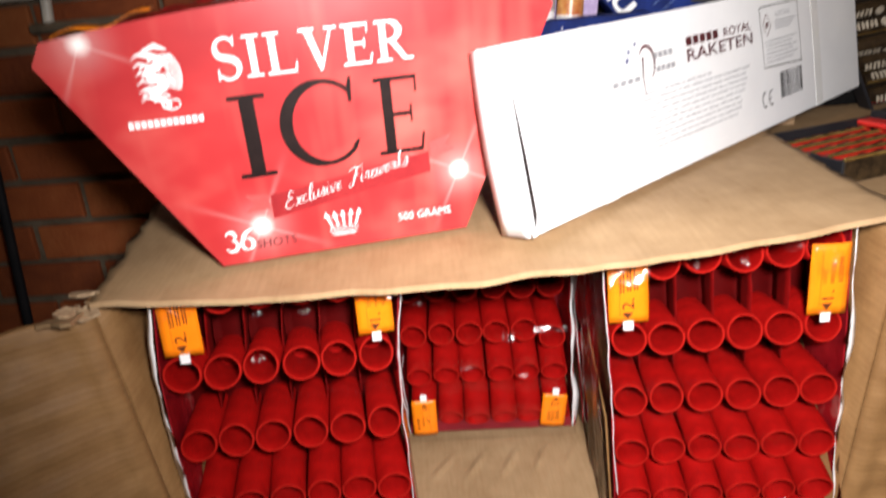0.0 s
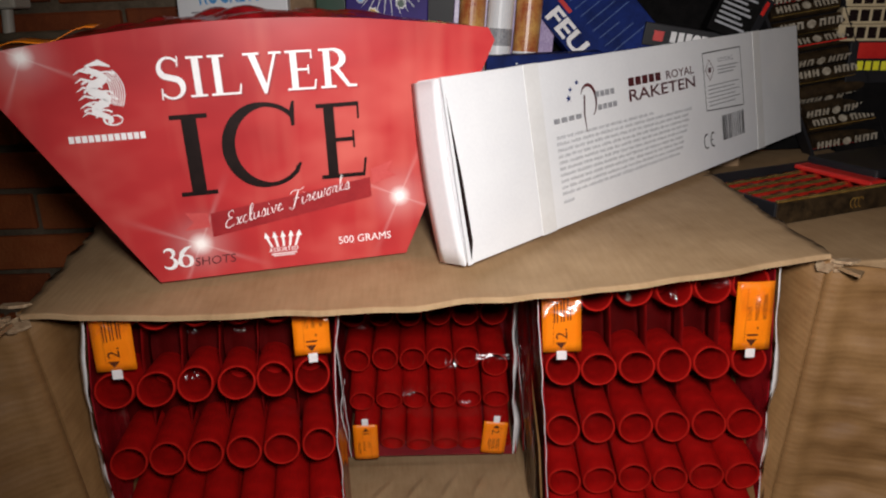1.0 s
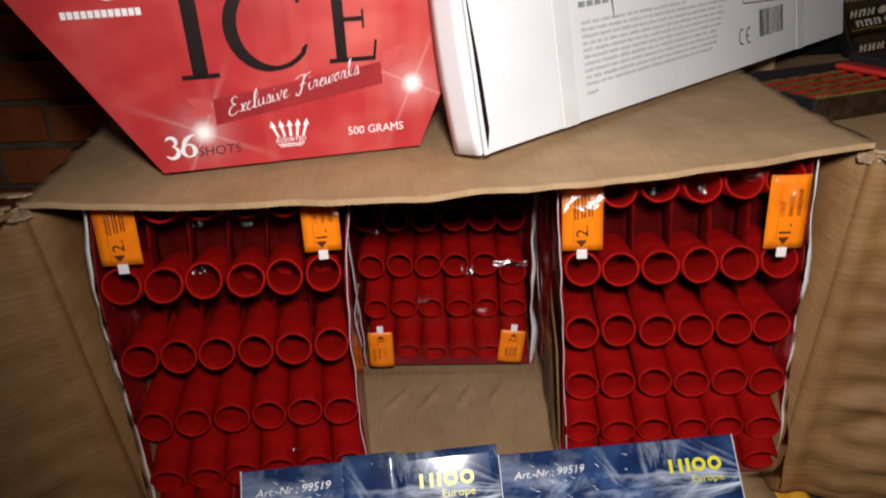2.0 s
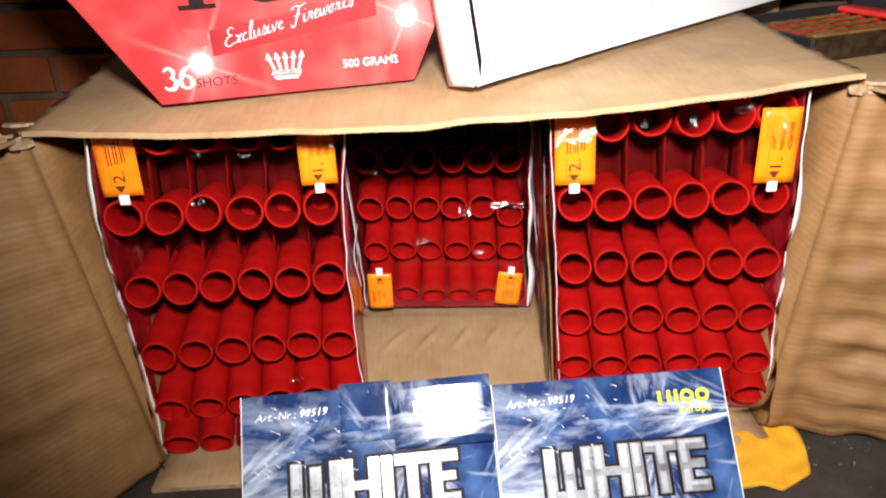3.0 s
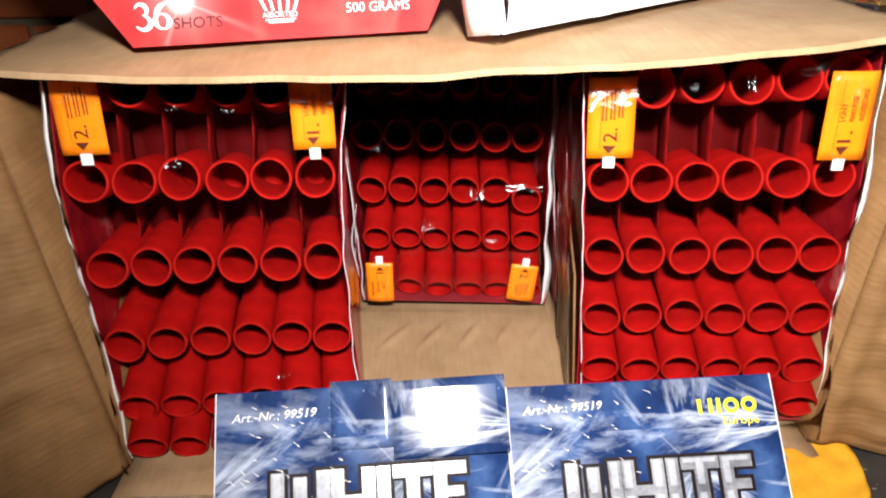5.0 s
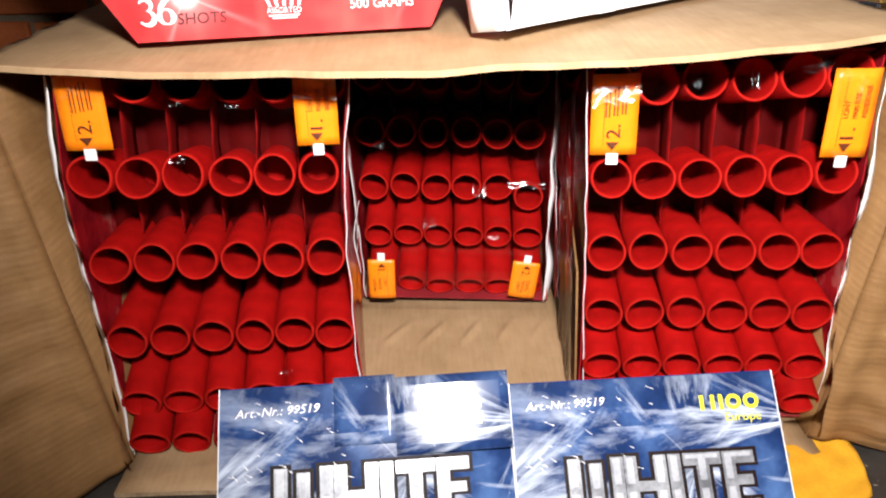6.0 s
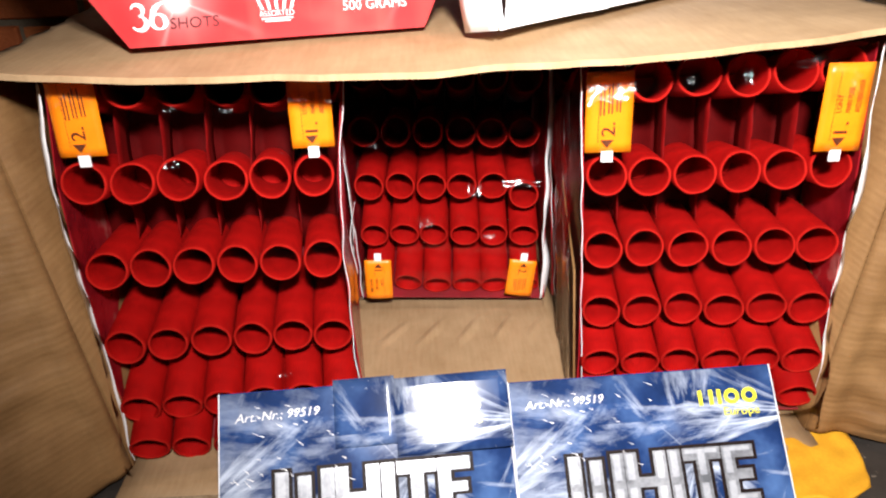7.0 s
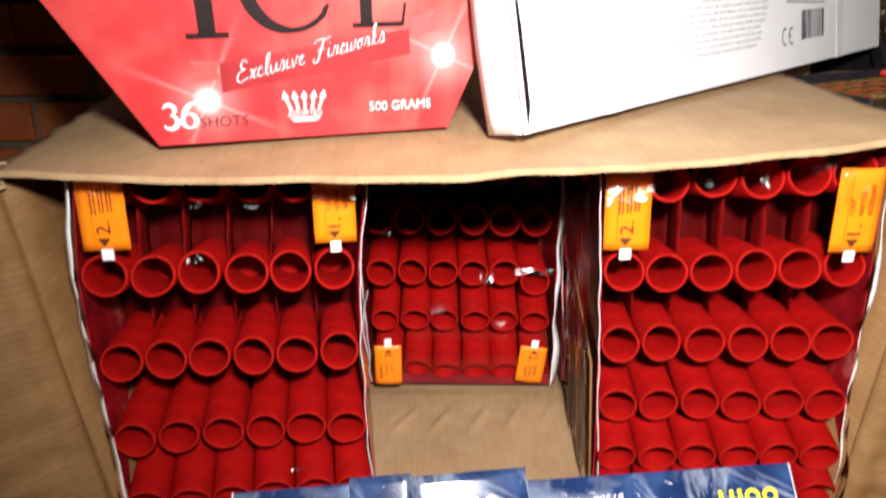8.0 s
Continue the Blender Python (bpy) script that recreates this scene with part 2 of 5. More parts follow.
def storm_print():
    """Printed blue sheet: white plumes that fan out from two points over deep blue."""
    k = Nodes("blue_storm_print", 0.10, 0, 0.2)
    v = k.coords()
    sep = k.n("ShaderNodeSeparateXYZ")
    k.link(v, sep.inputs[0])
    base = k.ramp(k.noise(v, 16, 4), [(0.3, (0.004, 0.009, 0.034)), (0.50, (0.014, 0.034, 0.115)), (0.70, (0.07, 0.14, 0.32))])
    for px, pz, turns, lo, hi, reach in ((0.150, -0.075, 2.6, 0.54, 0.70, 0.2), (0.250, -0.040, 3.4, 0.53, 0.70, 0.26), (-0.03, -0.10, 3.8, 0.54, 0.70, 0.19)):
        dx, dz = k.maths("SUBTRACT", sep.outputs["X"], px), k.maths("SUBTRACT", sep.outputs["Z"], pz)
        ang = k.maths("ARCTAN2", dz, dx)
        rad = k.maths("SQRT", k.maths("ADD", k.maths("MULTIPLY", dx, dx), k.maths("MULTIPLY", dz, dz)))
        com = k.n("ShaderNodeCombineXYZ")
        k.link(k.maths("MULTIPLY", ang, turns), com.inputs[0])
        k.link(k.maths("MULTIPLY", rad, 9.0), com.inputs[1])
        com.inputs[2].default_value = px * 31
        beam_n = k.n("ShaderNodeTexNoise", Scale=1.0, Detail=9, Roughness=0.62, Distortion=0.3)
        k.link(com.outputs[0], beam_n.inputs["Vector"])
        fade = k.maths("SUBTRACT", 1.0, k.maths("DIVIDE", rad, reach), True)
        line = k.ramp(beam_n.outputs["Fac"], [(lo - 0.02, (0, 0, 0)), (hi - 0.02, (1, 1, 1))])
        base = k.mix(k.maths("MULTIPLY", line, k.maths("POWER", fade, 0.6)), base, (0.64, 0.71, 0.84))
    base = k.mix(k.maths("MULTIPLY", k.maths("ADD", k.maths("MULTIPLY", sep.outputs["Z"], 28.0), 0.75, True), 0.75), base, (0.010, 0.020, 0.06))
    dots = k.ramp(k.noise(v, 300, 1), [(0.77, (0, 0, 0)), (0.81, (0.7, 0.7, 0.7))])
    k.colour(k.mix(dots, base, (0.8, 0.85, 0.92)))
    k.bump(k.noise(v, 12, 2), 0.08, 0.004)
    return k.mat


M_storm = storm_print()


# ---- mesh helpers ----
def mesh_of(name, verts, faces, mats, smooth=False):
    me = bpy.data.meshes.new(name)
    me.from_pydata([tuple(v) for v in verts], [], faces)
    for m in (mats if isinstance(mats, (list, tuple)) else [mats]):
        me.materials.append(m)
    if smooth:
        me.shade_smooth()
    me.update()
    return me


def attach(ob, parent):
    if parent is not None:
        ob.parent = parent
    return ob


def part(name, data, mat, parent, label="", m=None):
    """One mesh object under a thing or part. data: a bmesh, (verts, faces) or a mesh."""
    if isinstance(data, bmesh.types.BMesh):
        me = bpy.data.meshes.new(name)
        data.to_mesh(me)
        data.free()
        me.materials.append(mat)
    elif isinstance(data, tuple):
        me = mesh_of(name, data[0], data[1], mat)
    else:
        me = data
    ob = attach(new(name, me), parent)
    if m is not None:
        ob.matrix_basis = m
    if label:
        tagged(ob, label)
    return ob


def thing(name, m, label, category, group="", kind=""):
    ob = new(name)
    ob.empty_display_size = 0.02
    ob.matrix_basis = m
    return tagged(ob, label, category, group, kind)


def box(x0, x1, y0, y1, z0, z1, bevel=0.0, seg=2):
    bm = bmesh.new()
    bmesh.ops.create_cube(bm, size=1)
    for v in bm.verts:
        v.co = ((x0 + x1) / 2 + v.co.x * (x1 - x0), (y0 + y1) / 2 + v.co.y * (y1 - y0), (z0 + z1) / 2 + v.co.z * (z1 - z0))
    if bevel:
        bmesh.ops.bevel(bm, geom=bm.edges[:], offset=bevel, segments=seg, affect="EDGES", profile=0.6)
    return bm


def plate(points, y0, y1):
    """A flat prism: outline (x, z), from depth y0 to y1."""
    n = len(points)
    verts = [(x, y0, z) for x, z in points] + [(x, y1, z) for x, z in points]
    faces = [tuple(range(n)), tuple(range(2 * n - 1, n - 1, -1))]
    faces += [(i + n, (i + 1) % n + n, (i + 1) % n, i) for i in range(n)]
    return verts, faces


def sheet(fn, nu, nv, thick, mats, name, smooth=True):
    """A curved board: fn(a, b) gives a point for a, b in 0..1; thick is laid along the surface normal."""
    pts = [[Vector(fn(i / nu, j / nv)) for j in range(nv + 1)] for i in range(nu + 1)]
    front, back = [], []
    for i in range(nu + 1):
        for j in range(nv + 1):
            du = pts[min(i + 1, nu)][j] - pts[max(i - 1, 0)][j]
            dv = pts[i][min(j + 1, nv)] - pts[i][max(j - 1, 0)]
            k = du.cross(dv).normalized()
            front.append(pts[i][j])
            back.append(pts[i][j] - k * thick)
    w = nv + 1
    n = len(front)
    if not thick:
        return mesh_of(name, front, [(i * w + j, (i + 1) * w + j, (i + 1) * w + j + 1, i * w + j + 1) for i in range(nu) for j in range(nv)], mats, True)
    faces, rim = [], []
    for i in range(nu):
        for j in range(nv):
            a, b, c, d = i * w + j, (i + 1) * w + j, (i + 1) * w + j + 1, i * w + j + 1
            faces += [(a, b, c, d), (n + d, n + c, n + b, n + a)]
    edge = [i * w for i in range(nu + 1)] + [nu * w + j for j in range(1, nv + 1)] + [i * w + nv for i in range(nu - 1, -1, -1)] + [j for j in range(nv - 1, 0, -1)]
    for a, b in zip(edge, edge[1:] + edge[:1]):
        rim.append((b, a, n + a, n + b))
    me = mesh_of(name, front + back, faces + rim, mats)
    for k, poly in enumerate(me.polygons):
        if k >= len(faces) and len(me.materials) > 1:
            poly.material_index = 1
        poly.use_smooth = smooth and k < len(faces)
    return me


def ribbon(points, widths, y=0.0):
    """A flat stroke in the x-z plane whose width changes along the way."""
    verts, faces = [], []
    for i, (x, z) in enumerate(points):
        a, b = points[max(i - 1, 0)], points[min(i + 1, len(points) - 1)]
        t = Vector((b[0] - a[0], b[1] - a[1])).normalized()
        w = widths[i] / 2
        verts += [(x - t.y * w, y, z + t.x * w), (x + t.y * w, y, z - t.x * w)]
        if i:
            k = 2 * i
            faces.append((k - 2, k - 1, k + 1, k))
    return verts, faces


def merge(*bits):
    """Joins (verts, faces) bits; each lies a hair above the one before."""
    verts, faces = [], []
    for k, (v, f) in enumerate(bits):
        n = len(verts)
        verts += [(x, y - 0.00004 * k, z) for x, y, z in v]
        faces += [tuple(i + n for i in q) for q in f]
    return verts, faces


def side_by_side(bits):
    """Joins flat bits that don't overlap, all in one plane."""
    verts, faces = [], []
    for v, f in bits:
        n = len(verts)
        verts += v
        faces += [tuple(i + n for i in q) for q in f]
    return verts, faces


def rect(x0, x1, z0, z1, y=0.0):
    return [(x0, y, z0), (x1, y, z0), (x1, y, z1), (x0, y, z1)], [(0, 1, 2, 3)]


def poly(points, y=0.0):
    return [(x, y, z) for x, z in points], [tuple(range(len(points)))]


def placed(bit, dx, dz, sx=1.0, sz=1.0, slant=0.0, turn=0.0):
    """Scales, slants, turns (degrees) and shifts a flat bit in the x-z plane."""
    c, s = math.cos(radians(turn)), math.sin(radians(turn))
    out = []
    for x, y, z in bit[0]:
        x, z = x * sx + z * sz * slant, z * sz
        out.append((dx + x * c - z * s, y, dz + x * s + z * c))
    return out, bit[1]


TEXTS = {}


def text_bit(words, bold=0.0):
    """Lettering in the built-in font as a flat bit that fills 0..1 by 0..1."""
    if (words, bold) not in TEXTS:
        cu = bpy.data.curves.new("lettering", "FONT")
        cu.body, cu.resolution_u, cu.offset = words, 3, bold
        ob = new("lettering", cu)
        me = bpy.data.meshes.new_from_object(ob.evaluated_get(bpy.context.evaluated_depsgraph_get()))
        vs = [v.co.copy() for v in me.vertices]
        fs = [tuple(p.vertices) for p in me.polygons]
        bpy.data.objects.remove(ob)
        bpy.data.meshes.remove(me)
        x0, x1 = min(v.x for v in vs), max(v.x for v in vs)
        y0, y1 = min(v.y for v in vs), max(v.y for v in vs)
        TEXTS[(words, bold)] = ([((v.x - x0) / (x1 - x0), 0.0, (v.y - y0) / (y1 - y0)) for v in vs], fs)
    return TEXTS[(words, bold)]


def arc(cx, cz, rx, rz, a0, a1, n=22):
    return [(cx + rx * math.cos(radians(a0 + (a1 - a0) * i / n)), cz + rz * math.sin(radians(a0 + (a1 - a0) * i / n))) for i in range(n + 1)]


def serif_letter(ch):
    """A Roman capital with thick and thin strokes and serifs, 1 high; gives its bit and its width."""
    T, t = 0.15, 0.055
    if ch == "I":
        return merge(rect(0.11, 0.11 + T, 0, 1), rect(0, 0.37, 0, t), rect(0, 0.37, 1 - t, 1)), 0.37
    if ch == "L":
        return merge(rect(0.10, 0.10 + T, 0, 1), rect(0, 0.36, 1 - t, 1), rect(0, 0.66, 0, t), poly([(0.62, t), (0.66, t), (0.69, 0.26), (0.66, 0.26)])), 0.69
    if ch == "E":
        return merge(rect(0.10, 0.10 + T, 0, 1), rect(0, 0.64, 0, t), rect(0, 0.61, 1 - t, 1), rect(0.2, 0.52, 0.49, 0.49 + t),
                     poly([(0.60, 0.0), (0.64, 0.0), (0.68, 0.25), (0.645, 0.25)]), poly([(0.575, 0.78), (0.605, 0.78), (0.61, 1.0), (0.58, 1.0)]), rect(0.49, 0.52, 0.40, 0.63)), 0.68
    if ch == "V":
        return merge(poly([(0.10, 1), (0.26, 1), (0.50, 0.10), (0.44, -0.03), (0.40, -0.03)]), poly([(0.40, -0.03), (0.46, -0.03), (0.76, 1), (0.70, 1)]),
                     rect(0.0, 0.36, 1 - t, 1), rect(0.58, 0.86, 1 - t, 1)), 0.86
    if ch == "R":
        bowl = arc(0.30, 0.74, 0.25, 0.233, 90, -90)
        wide = [t + (T - t) * math.sin(math.pi * i / 22) ** 1.3 for i in range(23)]
        return merge(rect(0.10, 0.10 + T, 0, 1), rect(0, 0.36, 0, t), rect(0.0, 0.3, 1 - t, 1), ribbon(bowl, wide), rect(0.2, 0.31, 0.48, 0.48 + t),
                     poly([(0.30, 0.5), (0.44, 0.5), (0.70, 0.07), (0.86, t), (0.86, 0), (0.64, 0.0)])), 0.86
    if ch == "C":
        pts = arc(0.47, 0.5, 0.44, 0.5, 42, 318, 40)
        wide = [t + (T - t) * max(0, -math.cos(radians(42 + 276 * i / 40))) ** 0.8 for i in range(41)]
        return merge(ribbon(pts, wide), poly([(0.77, 0.72), (0.81, 0.72), (0.83, 1.02), (0.80, 1.02), (0.76, 0.90)]), poly([(0.77, 0.20), (0.83, 0.26), (0.85, 0.24), (0.80, 0.12)])), 0.86
    # S
    pts = arc(0.28, 0.75, 0.215, 0.245, 35, 232, 18) + arc(0.29, 0.26, 0.235, 0.255, 52, -148, 20)
    n = len(pts)
    wide = [t + (T - t) * math.exp(-((i / (n - 1) - 0.5) / 0.2) ** 2) for i in range(n)]
    return merge(ribbon(pts, wide), poly([(0.44, 0.78), (0.475, 0.78), (0.50, 1.02), (0.47, 1.02)]), poly([(0.06, 0.26), (0.095, 0.26), (0.07, -0.02), (0.04, -0.02)])), 0.58


def blocks(x0, x1, z0, z1, n):
    """A row of n plain blocks that stand for a maker's name."""
    w = (x1 - x0) / n
    return side_by_side([rect(x0 + w * k, x0 + w * (k + 0.80), z0, z1) for k in range(n)])


def smooth_path(points, n=5):
    """A curve through the points (Catmull-Rom)."""
    p = [points[0]] + list(points) + [points[-1]]
    out = []
    for i in range(1, len(p) - 2):
        for k in range(n):
            t = k / n
            out.append(tuple(0.5 * (2 * p[i][d] + (p[i + 1][d] - p[i - 1][d]) * t + (2 * p[i - 1][d] - 5 * p[i][d] + 4 * p[i + 1][d] - p[i + 2][d]) * t * t
                                    + (3 * p[i][d] - p[i - 1][d] - 3 * p[i + 1][d] + p[i + 2][d]) * t ** 3) for d in (0, 1)))
    return out + [points[-1]]


def script_letter(ch):
    """Pen strokes of one joined-up letter, and how far the pen moves on."""
    if ch == "E":
        return [[(0.62, 0.85), (0.45, 1.0), (0.22, 0.85), (0.32, 0.6), (0.5, 0.55), (0.15, 0.45), (0.0, 0.15), (0.25, -0.03), (0.7, 0.12)]], 0.72
    if ch == "F":
        return [[(0.0, 0.85), (0.3, 1.0), (0.7, 0.93), (1.05, 1.02)], [(0.62, 0.95), (0.45, 0.4), (0.25, -0.1), (0.0, -0.05), (0.08, 0.08)], [(0.25, 0.45), (0.5, 0.5), (0.72, 0.46)]], 0.85
    if ch == "x":
        return [[(0.0, 0.4), (0.12, 0.45), (0.25, 0.05), (0.42, 0.08)], [(0.42, 0.47), (0.2, 0.22), (0.0, 0.0)]], 0.42
    if ch == "c":
        return [[(0.3, 0.38), (0.2, 0.47), (0.02, 0.2), (0.14, 0.0), (0.4, 0.1)]], 0.38
    if ch == "l":
        return [[(0.0, 0.05), (0.25, 0.55), (0.32, 0.95), (0.2, 0.98), (0.1, 0.45), (0.15, 0.0), (0.36, 0.1)]], 0.34
    if ch == "u":
        return [[(0.0, 0.42), (0.0, 0.1), (0.12, 0.0), (0.3, 0.2), (0.34, 0.46), (0.34, 0.08), (0.5, 0.08)]], 0.48
    if ch == "s":
        return [[(0.0, 0.06), (0.2, 0.5), (0.3, 0.2), (0.18, 0.0), (0.04, 0.06)], [(0.2, 0.01), (0.4, 0.08)]], 0.38
    if ch == "i":
        return [[(0.06, 0.44), (0.02, 0.1), (0.12, 0.0), (0.28, 0.1)], [(0.12, 0.66), (0.14, 0.72)]], 0.27
    if ch == "v":
        return [[(0.0, 0.42), (0.08, 0.2), (0.13, 0.0), (0.3, 0.3), (0.32, 0.48), (0.42, 0.42)]], 0.40
    if ch == "e":
        return [[(0.02, 0.18), (0.26, 0.32), (0.2, 0.47), (0.03, 0.22), (0.14, 0.0), (0.4, 0.1)]], 0.38
    if ch == "r":
        return [[(0.0, 0.06), (0.12, 0.48), (0.16, 0.4), (0.3, 0.42), (0.24, 0.08), (0.42, 0.08)]], 0.40
    if ch == "w":
        return [[(0.0, 0.44), (0.03, 0.05), (0.2, 0.08), (0.26, 0.42), (0.28, 0.05), (0.46, 0.1), (0.5, 0.47), (0.6, 0.42)]], 0.58
    if ch == "o":
        return [[(0.2, 0.46), (0.02, 0.25), (0.14, 0.0), (0.32, 0.2), (0.22, 0.46), (0.42, 0.42)]], 0.42
    if ch == "k":
        return [[(0.02, 0.0), (0.12, 0.5), (0.24, 0.98), (0.14, 0.95), (0.1, 0.5)], [(0.08, 0.2), (0.3, 0.46)], [(0.12, 0.24), (0.24, 0.05), (0.42, 0.08)]], 0.42
    return [], 0.42


def script_bit(words):
    """A line of handwriting with a broad pen, scaled to 0..1 wide and 0..1 high."""
    cursor, strokes = 0.0, []
    for ch in words:
        paths, step = script_letter(ch)
        strokes += [[(cursor + x, z) for x, z in smooth_path(p)] for p in paths]
        cursor += step + 0.05
    out = []
    for path in strokes:
        wide = [0.035 + 0.06 * max(0.0, (path[max(i - 1, 0)][1] - path[min(i + 1, len(path) - 1)][1]) * 4) for i in range(len(path))]
        out.append(ribbon(path, [min(0.10, w) for w in wide]))
    verts, faces = merge(*out)
    return [(x / cursor, y * 0.1, z) for x, y, z in verts], faces


def roman_36():
    """The number with thick and thin strokes, 1 high."""
    def stroke(pts, thin, thick):
        n = len(pts)
        return ribbon(pts, [1.25 * thin + 1.3 * (thick - thin) * math.sin(math.pi * i / (n - 1)) ** 1.5 for i in range(n)])
    three = [stroke(arc(0.26, 0.76, 0.20, 0.22, 160, -80), 0.05, 0.13), stroke(arc(0.24, 0.29, 0.26, 0.28, 80, -150), 0.05, 0.15)]
    six = [stroke(arc(0.92, 0.30, 0.24, 0.29, 90, 270), 0.05, 0.14), stroke(arc(0.92, 0.30, 0.24, 0.29, 90, -90), 0.05, 0.14), stroke(arc(1.28, 0.22, 0.60, 0.80, 95, 175), 0.05, 0.15)]
    return merge(*three, *six)


def ink(name, bit, mat, parent, label="", lift=0.0006):
    verts, faces = bit
    return part(name, ([(x, y - lift, z) for x, y, z in verts], faces), mat, parent, label)


# ---- the setting ----
GROUND = -0.02
WALL_Y = 1.22


def slab(name, x0, x1, y0, y1, z0, z1, mat, label, category):
    ob = part(name, box(x0, x1, y0, y1, z0, z1), mat, None)
    return tagged(ob, label, category, kind="structure")


floor = slab("floor", -2.4, 2.8, -2.4, WALL_Y, GROUND - 0.1, GROUND, M_ground, "dark worn concrete floor with pale specks", "floor")
slab("ceiling", -2.4, 2.8, -2.4, WALL_Y + 0.2, 2.4, 2.5, M_plaster, "dim plain plaster ceiling", "ceiling")
slab("wall_south", -2.4, 2.8, -2.55, -2.4, GROUND, 2.4, M_plaster, "plain dim plaster wall", "wall")
slab("wall_west", -2.55, -2.4, -2.4, WALL_Y + 0.2, GROUND, 2.4, M_plaster, "plain dim plaster wall", "wall")
slab("wall_east", 2.8, 2.95, -2.4, WALL_Y + 0.2, GROUND, 2.4, M_plaster, "plain dim plaster wall", "wall")
# unseen body for the added overhead fill light
lamp = thing("ceiling_lamp", pose(0.5, -0.2, 2.4), "added unseen round fill lamp on the ceiling, with a warm glow", "lamp")
bm = bmesh.new()
bmesh.ops.create_cone(bm, cap_ends=True, segments=32, radius1=0.16, radius2=0.2, depth=0.02)
part("diffuser", bm, M_lamp, lamp, m=pose(0, 0, -0.012))

# ---- the big carton ----
CX, CY, CYAW = 0.04, 0.565, 6.0
carton = thing("carton", pose(CX, CY, 0, 0, 0, CYAW), "large open brown cardboard carton lying on its side on the floor", "cardboard box")
DEPTH, HB, HT, TOPZ = 0.49, 0.315, 0.352, 0.358


def wobble(x, y, z, size, amount):
    return noise.noise(Vector((x, y, z)) * size) * amount


def top_panel(a, b):
    u = (a - 0.5) * 2
    v = -0.015 + b * (DEPTH + 0.015)
    half = HT - 0.004 + (0.062 if u < 0 else 0.052) * b
    front = math.exp(-((v + 0.015) / 0.07) ** 2)
    z = TOPZ + front * (0.003 * u - 0.012 * (1 - u * u)) + wobble(u, v, 0, 4, 0.002)
    y = v + 0.006 * wobble(u * 9, 0, 0, 1, 1) * front - 0.014 * front * (1 - u * u)
    ragged = max(0.0, abs(u) - 0.93) / 0.07
    torn = ragged * (wobble(v, 3, u, 26, 0.005) + wobble(v, 7, u, 90, 0.0025))
    return (u * half + torn, y, z)


def side_wall(sign):
    def fn(a, b):
        z = -0.012 + b * (TOPZ + 0.006)
        half = HB + (HT - HB) * b
        return (sign * (half + wobble(a, b, sign, 3, 0.004)), a * DEPTH, z)
    return fn


def flap(sign, low_dir, top_dir, length):
    """A flap that is hinged on the carton's front edge; the two directions say which way its lower and upper edge go."""
    def fn(a, b):
        z = -0.012 + b * (TOPZ - 0.002)
        half = HB + (HT - HB) * b
        d = Vector(low_dir).lerp(Vector(top_dir), b).normalized() * length * a
        crease = -0.006 * math.exp(-((a - 0.05) / 0.05) ** 2) + 0.004 * math.exp(-((b - 0.22 - 0.10 * a) / 0.03) ** 2) * min(1, a * 4) - 0.003 * math.exp(-((b - 0.31 - 0.06 * a) / 0.02) ** 2) * min(1, a * 4)
        dents = wobble(a * 2.5, b * 4, sign * 3, 1.5, 0.011) * a + wobble(a * 5, b * 14, sign, 1.6, 0.006) * min(1, a * 3) + 0.002 * min(1, a * 4) * math.sin(b * 70 + 3 * a)
        return (sign * half + d.x + dents * 0.6, d.y + crease + dents, z + 0.004 * wobble(a, 5, sign, 5, 1))
    return fn


def rotated(x, y):
    v = pose(0, 0, 0, 0, 0, -CYAW) @ Vector((x, y, 0))
    return (v.x, v.y)


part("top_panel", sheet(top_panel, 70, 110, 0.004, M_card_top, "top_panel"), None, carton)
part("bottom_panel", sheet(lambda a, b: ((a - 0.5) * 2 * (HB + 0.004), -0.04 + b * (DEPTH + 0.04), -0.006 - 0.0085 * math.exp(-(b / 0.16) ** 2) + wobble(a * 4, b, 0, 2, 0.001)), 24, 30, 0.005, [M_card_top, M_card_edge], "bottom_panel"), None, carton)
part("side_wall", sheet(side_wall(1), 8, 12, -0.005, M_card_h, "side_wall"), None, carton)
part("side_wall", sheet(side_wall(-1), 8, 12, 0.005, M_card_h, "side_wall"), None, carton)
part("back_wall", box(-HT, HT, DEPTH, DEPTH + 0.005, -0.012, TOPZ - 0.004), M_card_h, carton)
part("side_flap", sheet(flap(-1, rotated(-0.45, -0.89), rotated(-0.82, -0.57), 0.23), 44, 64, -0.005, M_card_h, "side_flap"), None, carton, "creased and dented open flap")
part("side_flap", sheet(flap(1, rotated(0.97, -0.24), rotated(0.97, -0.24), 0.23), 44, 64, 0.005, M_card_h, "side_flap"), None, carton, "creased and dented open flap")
# the torn corners where flaps and top part
for sx, (ax, ay), n in ((-1, (-0.352, -0.02), 7), (1, (0.356, -0.015), 5)):
    rnd = random.Random(4 + n)
    for k in range(n):
        x, y = ax + rnd.uniform(-0.012, 0.006) * (1 if sx < 0 else -1), ay + rnd.uniform(-0.008, 0.03)
        r = rnd.uniform(0.006, 0.016)
        pts = [(r * rnd.uniform(0.5, 1.1) * math.cos(a), r * 0.8 * rnd.uniform(0.4, 1.1) * math.sin(a)) for a in [i * math.tau / 7 for i in range(7)]]
        part("torn_corner", plate(pts, 0, 0.0025), M_card_edge, carton, "frayed torn board", pose(x, y, 0.342 + 0.002 * k, 90 + rnd.uniform(-14, 14), rnd.uniform(-14, 14), 0))

